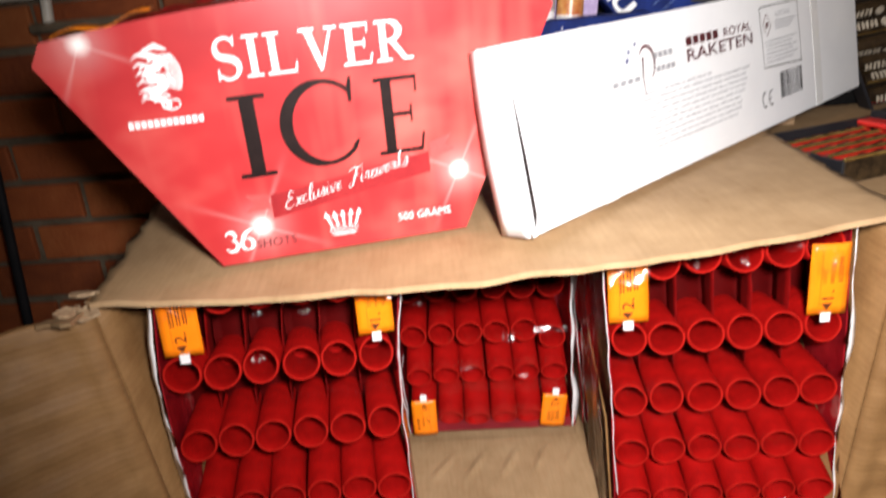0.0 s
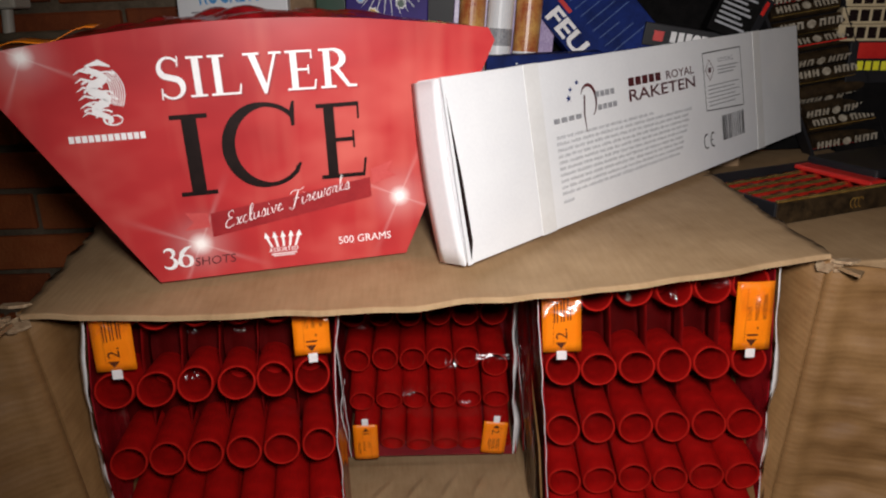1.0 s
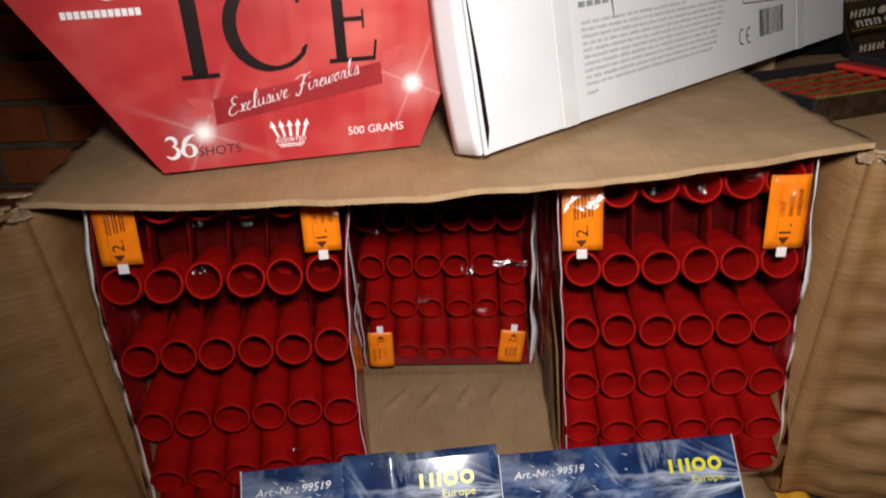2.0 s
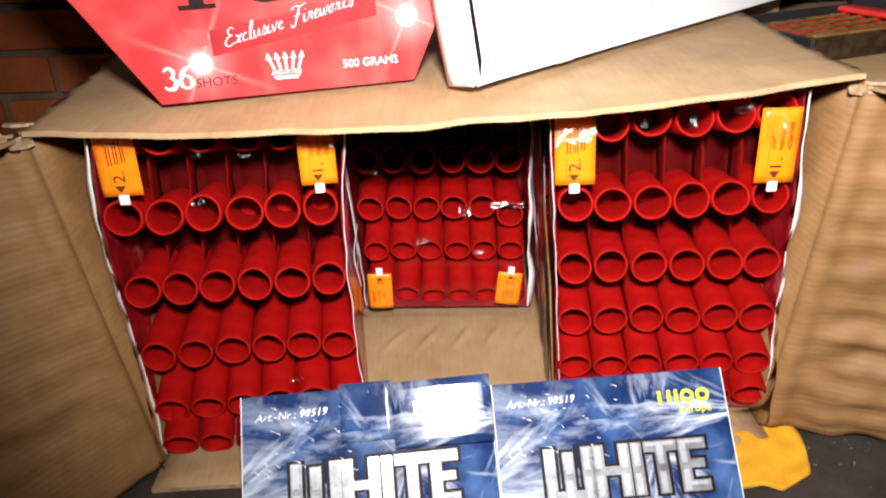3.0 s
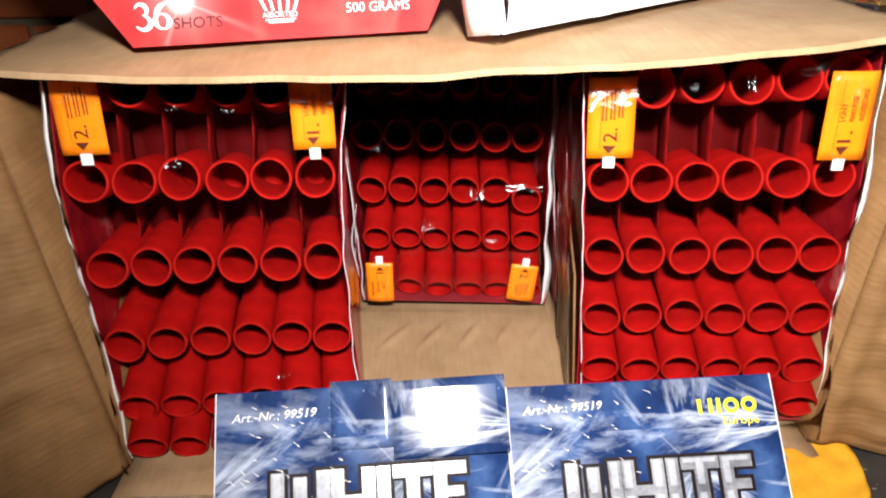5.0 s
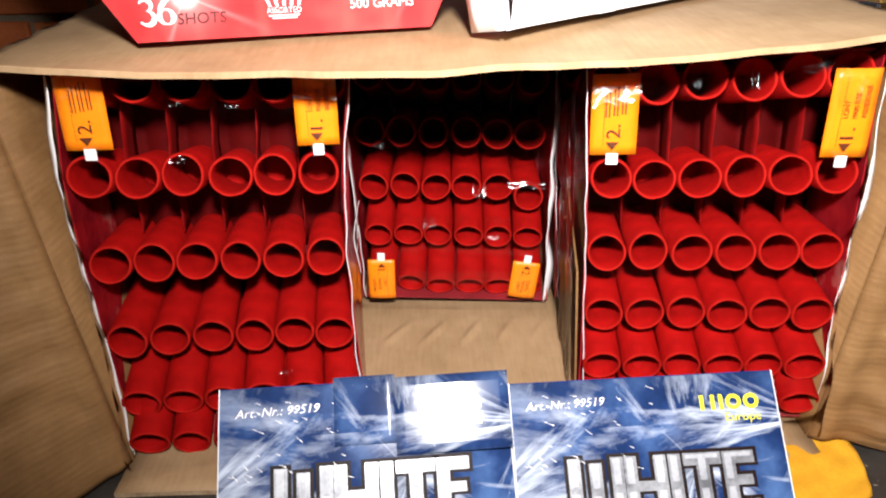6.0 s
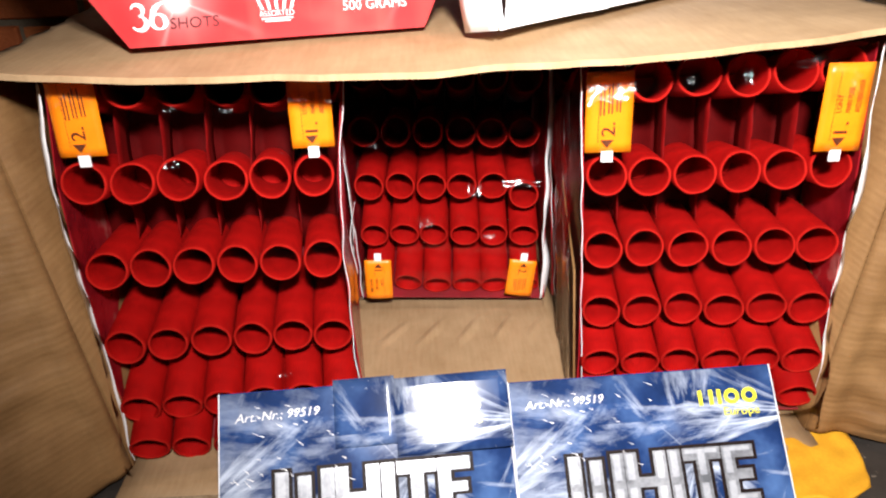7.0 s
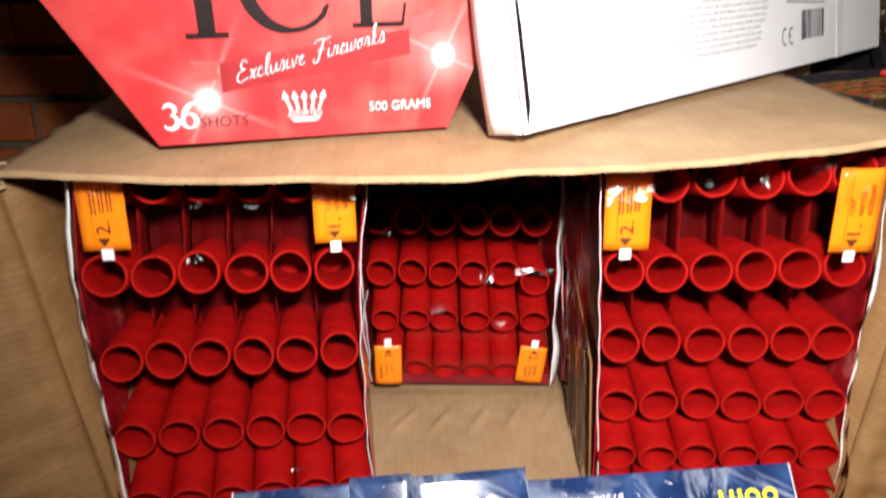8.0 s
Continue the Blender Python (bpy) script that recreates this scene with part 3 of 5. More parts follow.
for sx, pts in ((-1, [(0, 0), (-0.014, 0.004), (-0.03, 0.002), (-0.037, 0.008), (-0.034, 0.014), (-0.02, 0.017), (-0.006, 0.028), (0.004, 0.03)]), (1, [(0, 0), (0.008, 0.003), (0.016, 0.012), (0.008, 0.02), (0.0, 0.03)])):
    part("torn_corner", plate(pts, 0, 0.003), M_card_top, carton, "frayed torn board", pose(sx * 0.352, -0.018, 0.3475, 84, 8 * sx, 0))



def pad_sheet(a, b):
    """Flat pad with slanted wrinkles across its middle."""
    x, y = -0.006 + (a - 0.5) * 0.245, 0.02 + b * 0.44
    near = math.exp(-((y - 0.175) / 0.022) ** 2) * max(0.0, 1 - (x / 0.11) ** 4)
    wrinkle = 0.0032 * near * max(0.0, math.sin(x * 150 - y * 70 + 2 * noise.noise(Vector((x * 9, y * 9, 1))))) ** 3
    return (x, y, 0.0045 + wobble(a * 4, b * 4, 2, 1, 0.0012) + wrinkle)


pad = part("cardboard_pad", sheet(pad_sheet, 90, 110, 0.004, [M_card_top, M_card_edge], "cardboard_pad"), None, None)
pad.matrix_basis = pose(CX, CY, 0, 0, 0, CYAW)
tagged(pad, "flat brown cardboard pad lying in the carton", "cardboard")


# ---- fan batteries in the carton ----
PITCH, R_OUT, R_IN, T_LEN = 0.0363, 0.0176, 0.0149, 0.125


def tube_mesh(length, seed):
    """A paper tube, open in front, axis along -y to its mouth at the origin; closed behind, with a rounded lip."""
    rings = [(R_OUT, length), (R_OUT, 0.0012), (R_OUT - 0.0008, 0.0), (R_IN + 0.0006, 0.0), (R_IN, 0.001), (R_IN, length * 0.62)]
    seg, verts, faces = 28, [], []
    for r, y in rings:
        for i in range(seg):
            a = i * math.tau / seg
            near = max(0.0, 1 - y / 0.05)
            q = r * (1 + near * (0.030 * math.cos(2 * a + seed * 1.7) + 0.022 * noise.noise(Vector((math.cos(a) * 2, math.sin(a) * 2, seed * 5.1)))))
            lip = 0.0006 * noise.noise(Vector((math.cos(a) * 3, math.sin(a) * 3, seed * 3.3))) if y < 0.002 else 0.0
            verts.append((q * math.cos(a), y + lip, q * math.sin(a)))
    for k in range(len(rings) - 1):
        for i in range(seg):
            j = (i + 1) % seg
            faces.append((k * seg + i, k * seg + j, (k + 1) * seg + j, (k + 1) * seg + i))
    faces.append(tuple(range((len(rings) - 1) * seg, len(rings) * seg)))
    faces.append(tuple(range(seg - 1, -1, -1)))
    me = mesh_of("tube", verts, faces, [M_tube, M_tube_rim_lit])
    for k, p in enumerate(me.polygons):
        # mouth faces take the brighter red that paints light onto the rim
        p.material_index = 1 if seg <= k < 4 * seg else 0
        p.use_smooth = len(p.vertices) == 4
    me.set_sharp_from_angle(angle=radians(50))
    return me


TUBES = [tube_mesh(T_LEN, k) for k in range(6)]


def fuse_label(parent, x, z, w, h, number, turn, depth):
    """Orange fuse label with its number, arrow and small print, and the white end of the fuse under it."""
    lab = part("fuse_label", sheet(lambda a, b: (a * w, -0.0015 * math.sin(a * 3.1) * b, b * h), 6, 8, 0.0004, M_orange, "fuse_label"), None, parent, "orange paper fuse label", pose(x, depth, z, 0, turn, 0))
    num = placed(text_bit(number, 0.0), w * 0.64, h * 0.22, h * (0.13 if number == "1." else 0.17), w * 0.30, 0, 90)
    tri = poly([(w * 0.33, h * 0.17), (w * 0.62, h * 0.17), (w * 0.475, h * 0.07)])
    ink("number", merge(num, tri), M_brown_ink, lab, lift=0.0022)
    words = ("LONT", "MAIN FUSE", "ANZUNDSCHNUR") if number == "1." else ("MOCHT", "RESERVE FUSE", "ERSATZ")
    lines = []
    for k, wd in enumerate(words):
        if number == "1.":
            lines.append(placed(text_bit(wd), w * (0.42 + 0.2 * k), h * 0.46, h * (0.2 + 0.08 * k), w * 0.11, 0, 90))
        else:
            lines += [rect(w * (0.30 + 0.17 * k + 0.07 * j), w * (0.33 + 0.17 * k + 0.07 * j), h * (0.48 + 0.02 * k), h * (0.76 + 0.05 * ((k + j) % 3))) for j in range(2)]
    ink("small_print", merge(*lines), M_brown_ink, lab, lift=0.0024)
    part("perforation", merge(*[rect(w * 0.27, w * 0.285, h * (0.14 + 0.05 * j), h * (0.165 + 0.05 * j), -0.0021) for j in range(16)]), M_brown_ink, lab)

    def crumple(a, q):
        ripple = 0.0014 * noise.noise(Vector((a * 2.2 + x * 40, q * 2.0, 4))) + 0.0012 * abs(noise.noise(Vector((a * 4 + q * 3, q * 3 + x * 90, 9))))
        peak = 0.66 + 0.22 * noise.noise(Vector((a * 1.7 + x * 30, 2, 2)))
        z = peak + q * (1.02 - peak)
        return (a * w, -0.0030 - 0.40 * h * (1.02 - z) - ripple, h * z)
    if abs(turn) < 90:
        part("film_crumple", sheet(crumple, 16, 20, 0, M_film_top, "film_crumple"), None, lab, "clear crumpled film")
    part("fuse_end", box(w * 0.36, w * 0.62, -0.0005, 0.0012, -0.0085, 0.001, 0.0004, 1), M_white_ink, lab, "white fuse end")
    return lab


def fan_battery(name, m, label, rows, angles, fwd, labels_low, shifts, lo=-0.004, hi=0.338, loose=0, pitch=PITCH, odd=()):
    """A fan battery that stands on end, its 6 x 6 red tubes under clear film.
    rows: heights of the mouths; angles: how far each row points up; fwd: how far it stands forward."""
    b = thing(name, m, label, "firework battery", "fan batteries in the carton")
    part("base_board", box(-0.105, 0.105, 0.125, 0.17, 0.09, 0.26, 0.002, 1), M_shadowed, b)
    for side in (-1, 1):
        edge = [(lo, shifts[5])] + [(rows[r], shifts[r]) for r in range(5, -1, -1) if lo < rows[r] < hi] + [(hi, shifts[0])]
        verts, faces = [], []
        for z, sh in edge:
            back_z = 0.088 + (z - lo) / (hi - lo) * 0.174
            verts += [(sh + side * 0.1094, 0.004, z), (sh + side * 0.1094, 0.165, back_z), (sh + side * 0.1106, 0.165, back_z), (sh + side * 0.1106, 0.004, z)]
        for k in range(len(edge) - 1):
            faces += [(4 * k + c, 4 * k + (c + 1) % 4, 4 * k + 4 + (c + 1) % 4, 4 * k + 4 + c) for c in range(4)]
        faces += [(3, 2, 1, 0), tuple(4 * len(edge) - 4 + c for c in range(4))]
        part("side_panel", (verts, faces), M_poster_side, b, "shiny dark red printed side")
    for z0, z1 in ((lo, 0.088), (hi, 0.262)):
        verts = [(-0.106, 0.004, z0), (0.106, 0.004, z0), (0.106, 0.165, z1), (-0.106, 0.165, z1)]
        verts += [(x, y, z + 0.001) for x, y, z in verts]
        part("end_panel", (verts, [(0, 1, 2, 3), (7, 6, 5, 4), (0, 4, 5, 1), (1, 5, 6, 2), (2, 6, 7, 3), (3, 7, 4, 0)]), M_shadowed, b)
    rnd = random.Random(len(name) + round(m.translation.x * 100))
    for r in range(6):
        for c in range(6):
            x = shifts[r] + (c - 2.5) * pitch + rnd.uniform(-0.0008, 0.0008)
            drop = sum(d for rr, cc, d in odd if (rr, cc) == (r, c))
            t = part("tube", TUBES[rnd.randrange(6)], None, b)
            t.matrix_basis = pose(x, -fwd[r] + 0.006 + rnd.uniform(-0.0015, 0.0015), rows[r] - drop + rnd.uniform(-0.0015, 0.0015), -angles[r] + rnd.uniform(-1, 1), 0, rnd.uniform(-1.5, 1.5)) @ Matrix.Diagonal((pitch / PITCH, 1, pitch / PITCH, 1))

    # scalloped backdrop whose dark colour stands for shade under the upper rows
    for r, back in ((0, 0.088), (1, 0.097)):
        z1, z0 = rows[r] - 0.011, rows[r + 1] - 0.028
        part("spacer_paper", sheet(lambda a, q: (shifts[r] + (a - 0.5) * 6 * pitch, back + 0.006 * (1 - math.sin(math.pi * ((a * 6) % 1.0 if a < 1 else 0))), z0 + q * (z1 - z0)), 72, 4, 0.0006, M_spacer_shade, "spacer_paper"), None, b, "red scalloped paper, coloured dark for the shade between rows")
    # paper dividers between the columns, from the third row up to the first
    for c in range(1, 6):
        def fin(a, q):
            z = rows[2] + 0.006 + q * (rows[0] - rows[2] - 0.002)
            up = (z - rows[1]) / (rows[0] - rows[1])
            front = (0.046 - 0.010 * up if up > 0 else 0.046 + 0.012 * min(1.0, -up * 2)) + wobble(q * 4, c, 1, 2, 0.003)
            return (np.interp(z, rows[::-1], shifts[::-1]) + (c - 3) * pitch + wobble(q * 3, c, 5, 2, 0.0012), front + a * (0.088 - front), z)
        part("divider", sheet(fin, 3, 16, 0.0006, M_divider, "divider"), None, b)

    def film(a, q):
        z = lo + q * (hi - lo)
        half = 0.1100
        u = (a - 0.5) * 2
        edge = max(0.0, abs(u) - 0.95) / 0.05
        y = -0.0045 - np.interp(z, rows[::-1], [f + R_OUT * abs(math.sin(radians(a))) for f, a in zip(fwd[::-1], angles[::-1])]) + 0.003 * edge ** 2 + 0.0012 * math.sin(z * 180) * (1 - edge) + wobble(u * 2, q * 3, 1, 2, 0.0018)
        return (np.interp(z, rows[::-1], shifts[::-1]) + u * half + wobble(q * 5, sgn(u), 0, 2, 0.003) * edge, y, z)
    part("film", sheet(film, 40, 60, 0, M_film, "film"), None, b, "clear shiny shrink film")
    for s in (-1, 1):
        def rim(a, q, s=s):
            p = film(0.5 + s * 0.5, q)
            out = (0.0016 if s == loose else 0.0002) + (0.002 if s == loose else 0.001) * noise.noise(Vector((q * 7, s, 2))) + (max(0.0, 0.0045 + 0.006 * noise.noise(Vector((q * 5, 7, s)))) * (1 - 0.6 * q ** 3) if s == loose else 0)
            k = a if s < 0 else 1 - a
            low = (1 - q) ** 2
            return (p[0] + s * (0.001 + out * (1 - k) - 0.005 * low), p[1] + 0.003 + 0.006 * (1 - k) + 0.014 * low, p[2])
        part("paper_rim", sheet(rim, 2, 40, -0.0006, M_paper, "paper_rim"), None, b, "white torn paper edge")
    for x, z, w, h, number, turn in labels_low:
        mid = z + h / 2 if abs(turn) < 90 else z - h / 2
        k = min(range(6), key=lambda r: abs(rows[r] - mid))
        fuse_label(b, x, z, w, h, number, turn, -fwd[k] - R_OUT * abs(math.sin(radians(angles[k]))) + 0.0005)
    return b


def sgn(x):
    return 1 if x > 0 else -1


def side_print():
    k = Nodes("dark_red_side_print", 0.18, 0, 0.6)
    v = k.coords()
    k.colour(k.ramp(k.noise(v, 18, 4), [(0.35, (0.20, 0.006, 0.012)), (0.6, (0.36, 0.014, 0.02)), (0.75, (0.5, 0.22, 0.19))]))
    k.bump(k.noise(v, 30, 4), 0.5, 0.004)
    return k.mat


M_poster_side = side_print()

battery_left = fan_battery("fan_battery", pose(-0.176, 0.5725, -0.004, 0, 3.2, 13.0), "fan battery of red tubes in clear film, two orange labels",
                           [0.3345, 0.2555, 0.178, 0.103, 0.043, 0.005], [17, 13, 7, -2, -14, -18], [0.0, 0.0, 0.0, 0.004, 0.015, 0.028],
                           [(-0.1125, 0.2815, 0.0345, 0.062, "2.", -1), (0.0625, 0.283, 0.0335, 0.062, "1.", -2)], [-0.006, -0.0127, -0.0103, -0.005, 0.001, 0.005], lo=-0.007, loose=-1)
battery_right = fan_battery("fan_battery", pose(0.252, 0.6135, 0.0, 0, -2.2, -1.0), "fan battery of red tubes in wrinkled film, two orange labels",
                            [0.3193, 0.237, 0.1683, 0.108, 0.056, 0.018], [15, 11, 6, -2, -12, -20], [0.0, 0.0, 0.0, 0.003, 0.012, 0.015],
                            [(-0.1055, 0.2635, 0.037, 0.066, "2.", 1), (0.0745, 0.256, 0.034, 0.070, "1.", 1.5)], [0.0025, 0.0045, 0.0039, 0.0028, 0.002, 0.0], lo=-0.008, loose=1)
verts = [(-0.1115, 0.006, 0.0), (-0.1115, 0.006, 0.150), (-0.1115, 0.168, 0.175), (-0.1115, 0.168, 0.0)]
verts += [(x - 0.002, y, z) for x, y, z in verts]
part("kraft_side", (verts, [(0, 1, 2, 3), (7, 6, 5, 4), (0, 4, 5, 1), (1, 5, 6, 2), (2, 6, 7, 3), (3, 7, 4, 0)]), M_card_h, battery_right, "brown kraft board side")


def side_crumple(a, q):
    """Slack film on a battery's side: upright folds that run into each other."""
    fold = 0.0045 * math.sin(a * 26 + 3.0 * noise.noise(Vector((q * 2.2, a * 3, 1)))) * (0.35 + abs(noise.noise(Vector((q * 3, a * 2, 6)))) * 1.6)
    a = 1 - a
    return (-0.1160 - abs(fold) - 0.002 * a, a * 0.158, 0.012 + q * (0.315 - 0.07 * a))


part("side_film", sheet(side_crumple, 60, 40, 0, M_film_top, "side_film"), None, battery_right, "slack shiny wrinkled film")
# loose=1: the wide white rim stands for bright crinkled film on that side
battery_mid = fan_battery("fan_battery", pose(0.009, 0.788, 0.006, 0, 2.0, 3.0), "fan battery of red tubes at the back of the carton",
                          [0.330, 0.279, 0.219, 0.1565, 0.0945, 0.032], [30, 20, 9, -4, -18, -30], [-0.006, 0.0, 0.004, 0.004, 0.002, 0.004],
                          [(-0.070, 0.071, 0.031, 0.050, "1.", 179), (0.098, 0.070, 0.031, 0.046, "2.", 186)], [-0.009, -0.009, -0.0085, -0.006, -0.003, 0.0], 0.0125, 0.336, loose=1, pitch=0.0347, odd=((3, 5, 0.010),))
# white strips that paint the bright streaks of the slack film
for k, (sy, sz, tall, wide, lean) in enumerate(((0.004, 0.075, 0.170, 0.010, 3), (-0.020, 0.060, 0.120, 0.007, -5), (-0.050, 0.085, 0.085, 0.005, 8))):
    strip = sheet(lambda a, q: (0.1175 + 0.003 * k + 0.003 * math.sin(q * 5 + k), sy - a * wide * (0.4 + math.sin(math.pi * q)) + 0.004 * noise.noise(Vector((q * 3, k, 5))), sz + q * tall), 3, 24, 0.0004, M_paper, "paper_strip")
    part("paper_strip", strip, None, battery_mid, "white strip drawn for the glints on slack film", pose(0, 0, 0, 0, lean * 0.4, 0))


def film_wrinkle(b, x, z, w, h, fwd, slope):
    """A small fold of the film that leans back and catches the lamp."""
    part("film_wrinkle", sheet(lambda a, q: (x + a * w, -fwd - slope * h * (1 - q) - 0.0010 * noise.noise(Vector((a * 3 + x * 50, q * 2, 2))), z + q * h * (1 + 0.3 * math.sin(a * 7 + x * 90))), 20, 8, 0, M_film_top, "film_wrinkle"), None, b, "shiny fold of film")


for x, z, w, h in ((0.056, 0.163, 0.040, 0.007), (0.018, 0.152, 0.014, 0.012), (-0.036, 0.114, 0.014, 0.005), (0.034, 0.100, 0.016, 0.004), (-0.090, 0.206, 0.012, 0.005)):
    film_wrinkle(battery_mid, x, z, w, h, 0.012, 0.47)
for x, z, w, h in ((0.048, 0.326, 0.030, 0.007), (-0.030, 0.318, 0.007, 0.006), (0.012, 0.316, 0.006, 0.010)):
    film_wrinkle(battery_right, x, z, w, h, 0.014, 0.40)
for x, z, w, h in ((-0.036, 0.273, 0.012, 0.005), (0.010, 0.316, 0.010, 0.003), (-0.030, 0.318, 0.010, 0.003), (0.034, 0.070, 0.014, 0.006)):
    film_wrinkle(battery_left, x, z, w, h, 0.014, 0.42)
copy_thing(battery_mid, pose(-0.222, 0.775, 0.006, 0, 0, 3.0))
copy_thing(battery_mid, pose(0.240, 0.802, 0.006, 0, 0, 4.0))

# ---- the fan battery on the carton: printed front ----
shown = thing("display_battery", pose(-0.206, 0.568, 0.360, 4, 0, 16), "red fan shaped battery with printed front standing on the carton", "firework battery")
outline = [(0.0, 0.0), (0.2225, 0.0), (0.311, 0.192)] + [(0.311 - 0.40 * t / 14 - 0.006, 0.2005 + 0.019 * math.sin(math.pi * (t + 0.6) / 15.2)) for t in range(15)] + [(-0.1045, 0.186)]
front_verts, front_faces = plate(outline, 0.0, 0.0012)
part("front_panel", (front_verts, front_faces), M_poster, shown, "glossy red printed front")
# sides, base and back
n = len(outline)
for i, nm in ((0, "base_panel"), (1, "slanted_side"), (n - 1, "slanted_side")):
    (x0, z0), (x1, z1) = outline[i], outline[(i + 1) % n]
    verts = [(x0, 0.0013, z0), (x1, 0.0013, z1), (x1, 0.205, z1), (x0, 0.205, z0)]
    d = Vector((z1 - z0, 0, x0 - x1)).normalized() * 0.0012
    verts += [tuple(Vector(v) - d) for v in verts]
    part(nm, (verts, [(0, 1, 2, 3), (7, 6, 5, 4), (0, 4, 5, 1), (1, 5, 6, 2), (2, 6, 7, 3), (3, 7, 4, 0)]), M_red_print, shown)
part("back_panel", plate([(x, min(z, 0.188)) for x, z in outline], 0.2055, 0.2065), M_red_print, shown)


def foil(a, q):
    x = -0.094 + a * 0.40
    z = 0.199 + 0.019 * math.sin(math.pi * a) - 0.012 * q * q + 0.0035 * math.sin(math.pi * q) ** 0.5 * (0.5 + abs(noise.noise(Vector((a * 11, q * 5, 0)))) * 3.0) * (0.3 + math.sin(math.pi * a))
    return (x, 0.002 + q * 0.202, z - 0.001)


part("wrapped_top", sheet(foil, 90, 30, 0.001, M_foil, "wrapped_top"), None, shown, "crumpled shiny red film over the tubes")
part("fuse_label", sheet(lambda a, q: (-0.088 + a * 0.075, 0.006 + q * 0.03, 0.205 + 0.012 * a + 0.003 * math.sin(a * 9)), 10, 4, 0.0004, M_orange, "fuse_label"), None, shown, "orange fuse label")

cursor, bits = 0.0, []
for ch in "SILVER":
    bit, w = serif_letter(ch)
    bits.append((bit, cursor, w))
    cursor += w + 0.09
scale = 0.160 / (cursor - 0.09)
for bit, x, w in bits:
    ink("title_letter", placed(bit, 0.027 + x * scale, 0.1605, scale, 0.0325), M_white_ink, shown, "white printed capital", 0.0009)
    ink("letter_shadow", placed(bit, 0.0283 + x * scale, 0.1592, scale, 0.0325), M_ribbon, shown, "dark red printed shadow", 0.0005)
for ch, x0, w, z0, h in (("I", 0.0305, 0.030, 0.077, 0.070), ("C", 0.072, 0.0625, 0.0805, 0.070), ("E", 0.150, 0.041, 0.0805, 0.067)):
    bit, cw = serif_letter(ch)
    ink("title_letter", placed(bit, x0, z0, w / cw, h), M_ink, shown, "tall black printed capital", 0.0009)
# ribbon with script line
ink("ribbon", poly([(0.0505, 0.0375), (0.193, 0.0600), (0.1925, 0.0785), (0.120, 0.068), (0.051, 0.0595)][::1]), M_ribbon, shown, "dark red printed ribbon")
for tail in ([(0.195, 0.072), (0.217, 0.078), (0.208, 0.083), (0.214, 0.092), (0.194, 0.086)], [(0.049, 0.060), (0.049, 0.047), (0.028, 0.046), (0.036, 0.053), (0.030, 0.062)]):
    ink("ribbon_tail", poly(tail), M_pale_red, shown, lift=0.0004)
ink("script_line", placed(script_bit("Exclusive Fireworks"), 0.0620, 0.0445, 0.1150, 0.0140, 0.35, 12.8), M_white_ink, shown, "white slanted lettering", 0.0009)
ink("shot_count", placed(roman_36(), 0.0055, 0.0125, 0.0205, 0.0185), M_white_ink, shown, "white printed number", 0.0009)
ink("shot_word", placed(text_bit("SHOTS"), 0.0315, 0.0120, 0.035, 0.0080, 0.1), M_maroon_ink, shown, "dark printed word", 0.0009)
ink("weight_line", placed(text_bit("500 GRAMS"), 0.1595, 0.0172, 0.049, 0.0072), M_white_ink, shown, "white printed weight", 0.0009)
arrows = []
for k in range(5):
    x, lean = 0.0985 + 0.0052 * k, (k - 2) * 0.0018
    arrows += [poly([(x, 0.0215), (x + 0.0022, 0.0215), (x + 0.0022 + lean, 0.031), (x + lean, 0.031)]), poly([(x - 0.0016 + lean, 0.0305), (x + 0.0038 + lean, 0.0305), (x + 0.0011 + lean * 1.3, 0.0365)])]
ink("arrow_mark", merge(*arrows), M_white_ink, shown, "five white printed arrows", 0.0009)
ink("assorted_word", placed(text_bit("ASSORTED"), 0.0965, 0.0165, 0.026, 0.0042), M_white_ink, shown, lift=0.0009)
ink("small_print", merge(rect(0.098, 0.121, 0.0143, 0.0153), rect(0.1, 0.119, 0.0125, 0.0134)), M_white_ink, shown, lift=0.0009)
# maker's emblem: a plain shape of curls, and its name as a bar
emblem = []
rnd = random.Random(12)
spine = [(-0.018 + 0.0055 * math.sin(k * 0.62 + 0.6), 0.1445 + k * 0.00165) for k in range(28)]
emblem.append(ribbon(spine, [0.002 + 0.0052 * math.sin(math.pi * (k + 2) / 33) for k in range(28)]))
for k in range(16):
    x, z = spine[2 + int(k * 1.55)]
    side = -1 if k % 2 else 1
    emblem.append(ribbon(arc(x + side * 0.0035, z, 0.0042 + 0.001 * (k % 3), 0.0026, 90 - side * 90, 90 + side * (50 + 20 * (k % 3)), 8), [0.0018, 0.0018, 0.0017, 0.0016, 0.0014, 0.0012, 0.001, 0.0007, 0.0004]))
for k in range(7):
    emblem.append(ribbon(arc(-0.0135, 0.170, 0.0045 + 0.0017 * k, 0.011 + 0.0014 * k, -58 + 3 * k, 74 - 3 * k, 12), [0.0009] * 13))
for k in range(6):
    z = 0.152 + 0.0066 * k
    emblem.append(ribbon([(-0.022, z), (-0.0285, z + 0.0022), (-0.0335, z - 0.001)], [0.0022, 0.0018, 0.0004]))
emblem.append(ribbon([(-0.024, 0.190), (-0.014, 0.1925), (-0.006, 0.189)], [0.0012, 0.0045, 0.0012]))
emblem.append(ribbon(arc(-0.011, 0.1475, 0.007, 0.0045, 150, 380, 10), [0.0022 - 0.00016 * i for i in range(11)]))
ink("emblem", merge(*emblem), M_white_ink, shown, "white printed emblem of curls", 0.0009)
